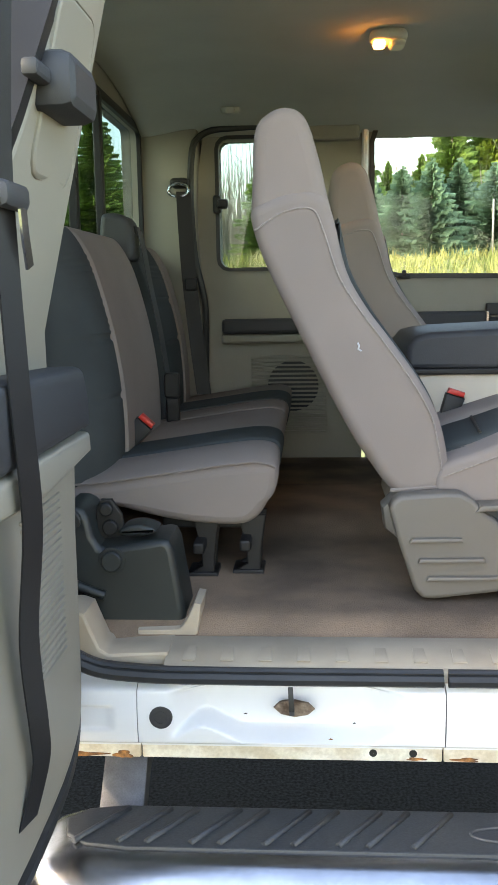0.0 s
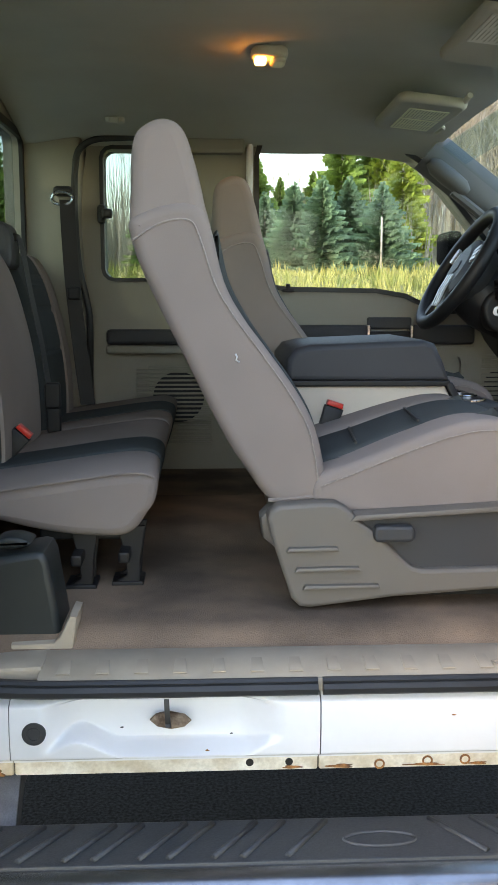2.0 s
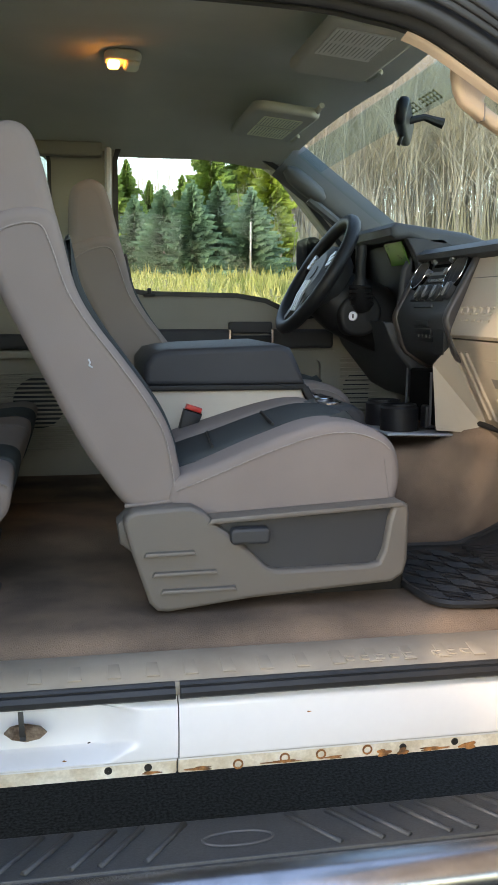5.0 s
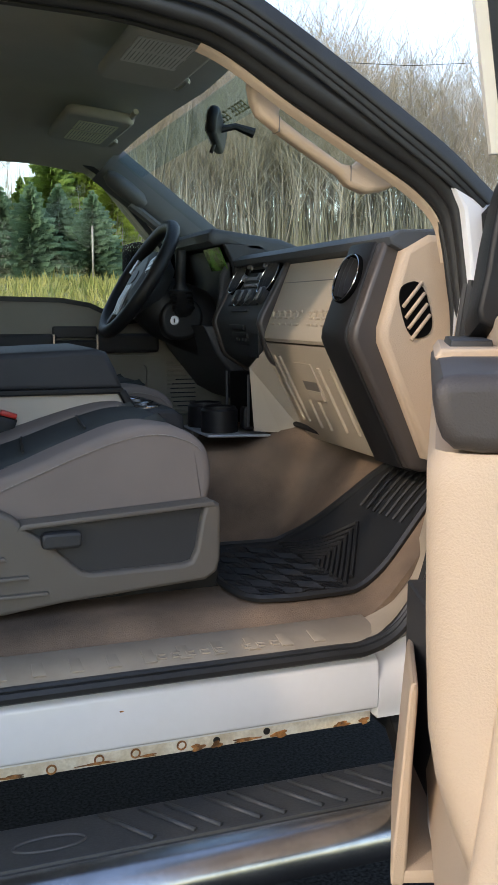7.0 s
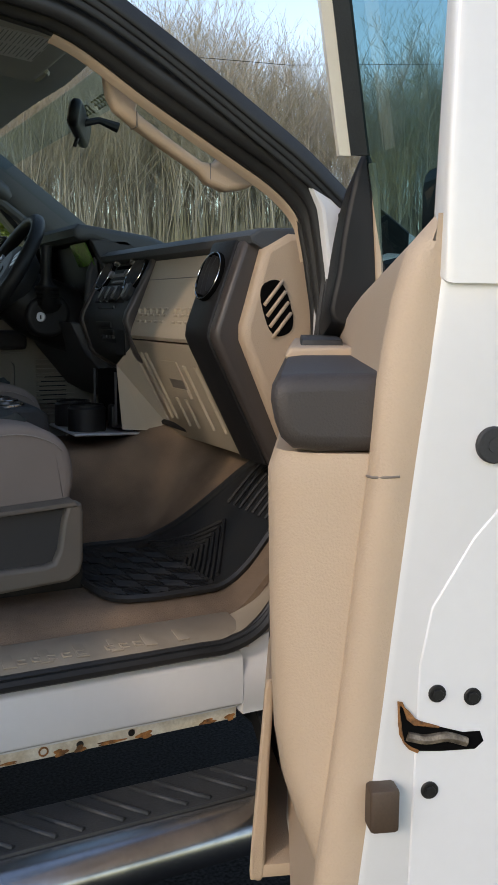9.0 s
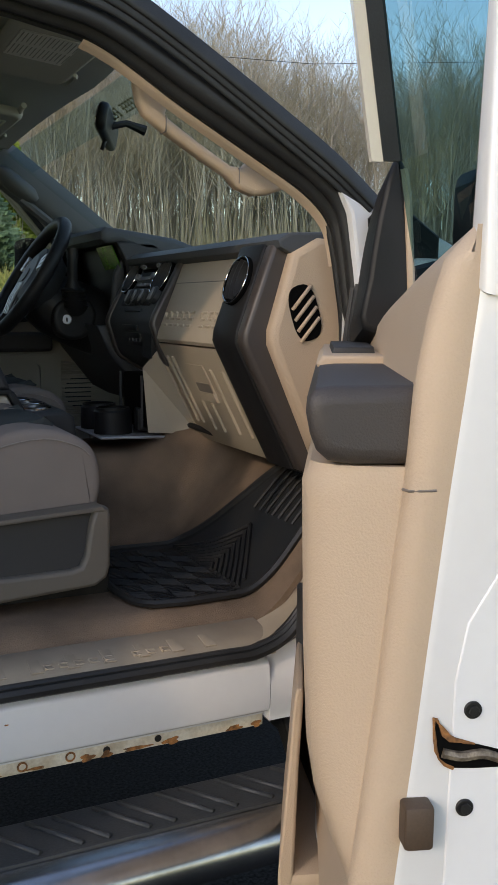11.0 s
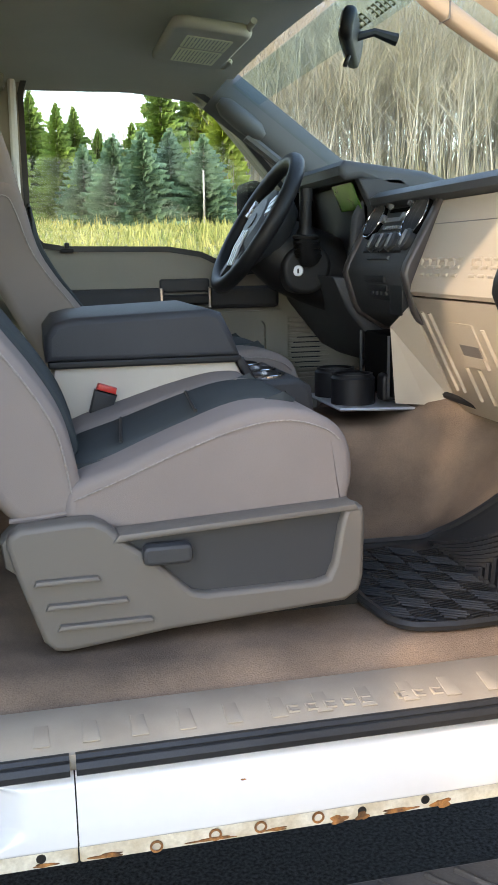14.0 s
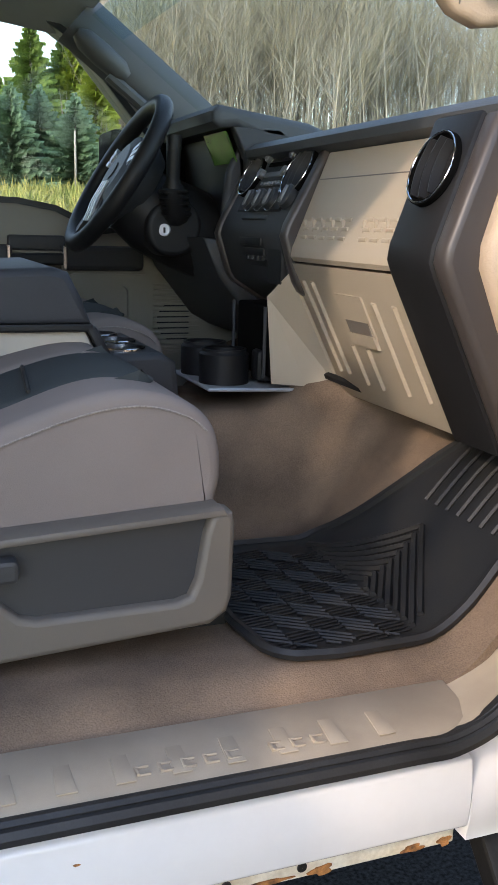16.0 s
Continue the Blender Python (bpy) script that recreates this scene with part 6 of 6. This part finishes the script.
rprism(po, 0.432, 0.4415, 0.003, 2, "z", pd)
pad = part("step_pad", pd, STEPPAD, rbd, "black ribbed rubber step pad")
rib = Shape()
tube([(-0.034, -0.046, 0), (0.034, 0.046, 0)], 0.0052, 6, rib)
rm = part("tread_rib", rib, STEPPAD, pad)
rib2 = Shape()
tube([(0.034, -0.046, 0), (-0.034, 0.046, 0)], 0.0052, 6, rib2)
rm2 = part("tread_rib", rib2, STEPPAD, pad)
for o, xs_ in ((rm, [0.575 + 0.055 * i + (0.012 if i % 2 else 0) for i in range(10)]), (rm2, [1.315 + 0.055 * i + (0.012 if i % 2 else 0) for i in range(13)])):
    for i, x in enumerate(xs_):
        q = o if i == 0 else bpy.data.objects.new("tread_rib", o.data)
        if i:
            scene.collection.objects.link(q)
            q.parent = pad
        q.matrix_local = pose(x, -0.101, 0.442)
s = Shape()
tube([(1.193 + 0.055 * math.cos(a), -0.108 + 0.019 * math.sin(a), 0.442) for a in lin(0, 2 * math.pi, 40)[:-1]], 0.0026, 6, s, True)
part("oval_mark", s, mat("worn_rubber_mark", (0.06, 0.062, 0.066), 0.55, var=0.1), pad)
for x in (0.55, 1.86):
    s = Shape()
    rprism([(-0.14, 0.36), (-0.05, 0.39), (0.04, 0.49), (0.25, 0.49), (0.25, 0.45), (0.06, 0.45), (-0.04, 0.345), (-0.13, 0.33)], x, x + 0.075, 0.006, 2, "x", s)
    part("bracket", s, DARKMETAL if x > 1 else STEEL, rbd, "grey steel bracket")
part("frame_rail", rbox(0.2, 2.6, 0.35, 0.45, 0.42, 0.52, 0.01), DARKMETAL, truck, "dark chassis rail")
part("floor_pan", rbox(0.3, 2.3, 0.05, 1.80, 0.60, 0.64, 0.01), DARKMETAL, truck, "dark floor pan")
# Plain bed out of view, added to block the low sun.
bed = Shape()
for x0, x1, y0, y1 in ((-2.0, 0.24, 0.0, 0.06), (-2.0, 0.24, 1.78, 1.84), (0.18, 0.24, 0.065, 1.775), (-2.0, -1.94, 0.065, 1.775)):
    rbox(x0, x1, y0, y1, 0.52, 1.34, 0.02, bed)
rbox(-1.93, 0.17, 0.065, 1.775, 0.60, 0.66, 0.01, bed)
part("truck_bed", bed, PAINT, truck, "white steel truck bed behind the cab, unseen, blocks low sun")
part("far_rocker", rbox(0.3, 2.3, 1.78, 1.84, 0.49, 0.66, 0.01), PAINT, truck)

# ---- trees, grass, wire ----
BARK = mat("grey_bark", (0.34, 0.32, 0.29), 0.95, var=0.3, scale=0.4, fine=12, bump=0.3, tint=(0.22, 0.20, 0.165))
TWIG = mat("budding_twigs", (0.33, 0.298, 0.252), 0.95, var=0.25, scale=0.15, fine=3, tint=(0.26, 0.235, 0.145))
NEEDLE = mat("spruce_needles", (0.20, 0.31, 0.065), 0.9, var=0.3, scale=0.8, fine=15, tint=(0.11, 0.19, 0.045))
BLUE = mat("blue_spruce_needles", (0.16, 0.27, 0.16), 0.9, var=0.3, scale=0.8, fine=15, tint=(0.09, 0.17, 0.105))
LIME = mat("yellow_green_needles", (0.33, 0.40, 0.06), 0.9, var=0.3, scale=0.8, fine=15, tint=(0.18, 0.27, 0.05))
rnd = random.Random(7)


def conifer_meshes(h, r, seed):
    q = random.Random(seed)
    t, c = Shape(), Shape()
    tube([(0, 0, -0.3), (0.02, 0, h * 0.5), (0, 0.02, h)], [0.035 * h * 0.5, 0.02 * h * 0.5, 0.01], 6, t)
    z = 0.25
    while z < h - 0.05:
        q0 = 1 - z / h
        rr_ = r * (q0 ** 0.85) * q.uniform(0.8, 1.1) + 0.05
        n = max(6, int(9 + 7 * q0))
        off = q.uniform(0, 6)
        for i in range(n):
            a = off + 2 * math.pi * i / n + q.uniform(-0.25, 0.25)
            L = rr_ * q.uniform(0.65, 1.15)
            d = Vector((math.cos(a), math.sin(a), 0))
            sd = Vector((-d.y, d.x, 0))
            z0 = z + q.uniform(-0.12, 0.12)
            m = 5 + int(L * 4.5)
            for j in range(m):
                u = (j + 0.5) / m
                p = d * L * u + Vector((0, 0, z0 - 0.25 * L * u + 0.16 * L * u * u))
                wv = 0.10 + 0.20 * L * (1 - u)
                ln = L / m * 1.6
                for sg in (-1, 1):
                    tip = p + d * ln * 0.8 + sd * sg * wv + Vector((0, 0, q.uniform(-0.14, 0.02)))
                    c.add([p - d * ln * 0.3, p + d * ln * 0.7 + Vector((0, 0, 0.03)), tip], [(0, 1, 2)])
                c.add([p + Vector((0, 0, 0.03)), p + d * ln * 1.2 + sd * 0.05, p + d * ln * 0.5 - Vector((0, 0, 0.14 + 0.1 * q.random()))], [(0, 1, 2)])
        z += 0.13 + 0.08 * q0 * (h / 8)
    return t, c


def tree_things(name, label, needle, h, r, seed, places):
    t, c = conifer_meshes(h, r, seed)
    base = None
    for x, y, k in places:
        if base is None:
            base = thing(name, (0, 0, 0), label, "tree", "conifers along the field")
            part("trunk", t, BARK, base)
            part("crown", c, needle, base, sharp=180)
            base.location = (x, y, land(x, y) - 0.05)
            for o in base.children:
                o.matrix_parent_inverse = Matrix()
            base.scale = (k, k, k)
        else:
            o = copy_thing(base, pose(x, y, land(x, y) - 0.05, 0, 0, rnd.uniform(0, 360)))
            o.scale = (k, k, k)


tree_things("spruce_tree", "tall green spruce tree at the field edge", NEEDLE, 7.2, 2.4, 3, [(2.6, 42, 0.75), (1.5, 43.5, 0.85), (0.4, 42, 0.72), (-1.0, 43, 0.82), (-5.6, 42, 0.8), (7.6, 45, 1.08), (9.3, 46, 1.06), (4.6, 45, 0.66), (6.3, 46, 0.72), (-8.5, 40, 1.0), (-11.5, 41, 1.05), (-14.5, 40, 0.9), (3.4, 43, 0.75), (-6.2, 44, 0.7)])
tree_things("blue_spruce", "blue-green spruce tree at the field edge", BLUE, 4.6, 2.3, 5, [(4.8, 40, 0.85), (6.0, 39.5, 0.9), (7.3, 40.5, 0.92), (8.6, 39.5, 0.85), (3.6, 41, 0.78)])
tree_things("cedar_tree", "yellow-green conifer at the field edge", LIME, 6.6, 1.8, 9, [(10.5, 44.5, 1.10), (9.6, 45.5, 1.12), (11.3, 47, 0.9), (8.5, 48, 1.0), (6.9, 48, 0.8), (5.4, 48, 0.7), (-7.2, 43, 0.8)])


def bare_tree(q, h):
    """Trunk, limbs and twigs of one leafless tree."""
    wood, twig = Shape(), Shape()

    def grow(p, d, L, r, depth):
        pts, n = [p], 4 if depth == 0 else 2
        for i in range(n):
            d = (d + Vector((q.uniform(-1, 1), q.uniform(-1, 1), q.uniform(-0.3, 0.7))) * (0.10 if depth == 0 else 0.24)).normalized()
            p = p + d * L / n
            pts.append(p)
        rs = [r * (1 - 0.75 * i / n) for i in range(n + 1)]
        tube(pts, rs, 4 if depth == 0 else 3, wood if depth < 2 else twig)
        if depth < 3:
            m = (13, 5, 3)[depth]
            for i in range(m):
                u = (0.28 + 0.72 * (i + q.random()) / m) if depth == 0 else (0.3 + 0.7 * (i + q.random()) / m)
                k = min(n - 1, int(u * n))
                b = pts[k].lerp(pts[k + 1], u * n - k)
                a = q.uniform(0, 2 * math.pi)
                side = Vector((math.cos(a), math.sin(a), 0))
                nd = (d * 0.75 + side * q.uniform(0.5, 1.0) + Vector((0, 0, 0.25))).normalized()
                grow(b, nd, L * q.uniform(0.34, 0.5) * (1.15 - 0.4 * u if depth == 0 else 1), max(0.008, r * 0.33), depth + 1)
    grow(Vector((0, 0, -0.3)), Vector((q.uniform(-0.06, 0.06), q.uniform(-0.06, 0.06), 1)).normalized(), h, 0.0062 * h, 0)
    return wood, twig


variants = [bare_tree(random.Random(20 + i), 10.5) for i in range(6)]
arr = [[(np.array(s.v), s.f) for s in vpair] for vpair in variants]
woods, twigs = Shape(), Shape()


def plant(x, y, k):
    a, i = rnd.uniform(0, 6.28), rnd.randrange(6)
    ca, sa = math.cos(a) * k, math.sin(a) * k
    for (va, fa), sh_ in zip(arr[i], (woods, twigs)):
        o = np.stack([va[:, 0] * ca - va[:, 1] * sa + x, va[:, 0] * sa + va[:, 1] * ca + y, va[:, 2] * k + land(x, y)], 1)
        sh_.add(o.tolist(), fa)


for i in range(560):
    a = radians(rnd.uniform(12.5, 50))
    d = 46 + 40 * rnd.random() ** 1.3
    plant(d * math.sin(a), d * math.cos(a), rnd.uniform(0.70, 0.95) * (1 + (d - 46) / 130) * (1.2 - 0.2 * step(24, 32, math.degrees(a))))
for i in range(26):
    a = radians(rnd.uniform(-26, 12))
    d = 50 + 16 * rnd.random()
    plant(d * math.sin(a), d * math.cos(a), rnd.uniform(0.5, 0.72))


def bulk(name, shape, material, label, category):
    """A large joined mesh, with no merging or normals work."""
    me = bpy.data.meshes.new(name)
    me.from_pydata(shape.v, [], shape.f)
    me.materials.append(material)
    return tagged(new(name, me), label, category, kind="stuff")


brush = Shape()
for i in range(34000):
    a = radians(rnd.uniform(-28, 52))
    d = 44 + 34 * rnd.random()
    x, y = d * math.sin(a), d * math.cos(a)
    z = land(x, y) - 0.1
    h = rnd.uniform(0.8, 3.0) * (1 + 0.9 * (rnd.random() > 0.7)) * (1 + 0.9 * step(52, 62, d))
    tip = (x + rnd.uniform(-0.7, 0.7), y + rnd.uniform(-0.7, 0.7), z + h)
    w2 = rnd.uniform(0.02, 0.05)
    brush.add([(x - w2, y, z), (x + w2, y, z), tip], [(0, 1, 2)])
bulk("brush", brush, TWIG, "tangled tan brush under the leafless woods", "brush")
bulk("bare_woods", woods, BARK, "leafless grey-brown woods beyond the field", "woods")
bulk("woods_twigs", twigs, TWIG, "fine budding twigs of the leafless woods", "woods")

blades = Shape()
for i in range(15000):
    y = 9 + 32 * rnd.random() ** 0.7
    x = rnd.uniform(-0.35, 0.42) * y + 1
    z = land(x, y) - 0.02
    h = rnd.uniform(0.12, 0.5) * (0.6 + 0.7 * (noise.noise((x * 0.3, y * 0.3, 0)) > 0.05))
    a = rnd.uniform(0, 6.28)
    w2 = 0.02 + 0.03 * rnd.random()
    tip = (x + rnd.uniform(-0.2, 0.2), y + rnd.uniform(-0.2, 0.2), z + h)
    blades.add([(x - w2 * math.cos(a), y - w2 * math.sin(a), z), (x + w2 * math.cos(a), y + w2 * math.sin(a), z), tip], [(0, 1, 2)])
bulk("tall_grass", blades, mat("dry_grass_blades", (0.36, 0.32, 0.11), 0.9, var=0.3, scale=0.5, fine=4, tint=(0.20, 0.24, 0.06)), "tall yellow-green grass in the field", "grass")
pole = thing("utility_pole", (8.3, 38, land(8.3, 38)), "thin grey wooden pole in front of the trees", "pole")
part("pole_shaft", tube([(8.3, 38, land(8.3, 38) - 0.2), (8.3, 38, land(8.3, 38) + 2.3)], [0.05, 0.04], 8), BARK, pole)
wire = thing("overhead_wire", (40, 30, 12), "thin overhead wire across the sky", "wire")
part("wire", tube([(6, 44, 13.2), (22, 36, 11.9), (40, 26, 12.0)], 0.012, 5), BLACK, wire)
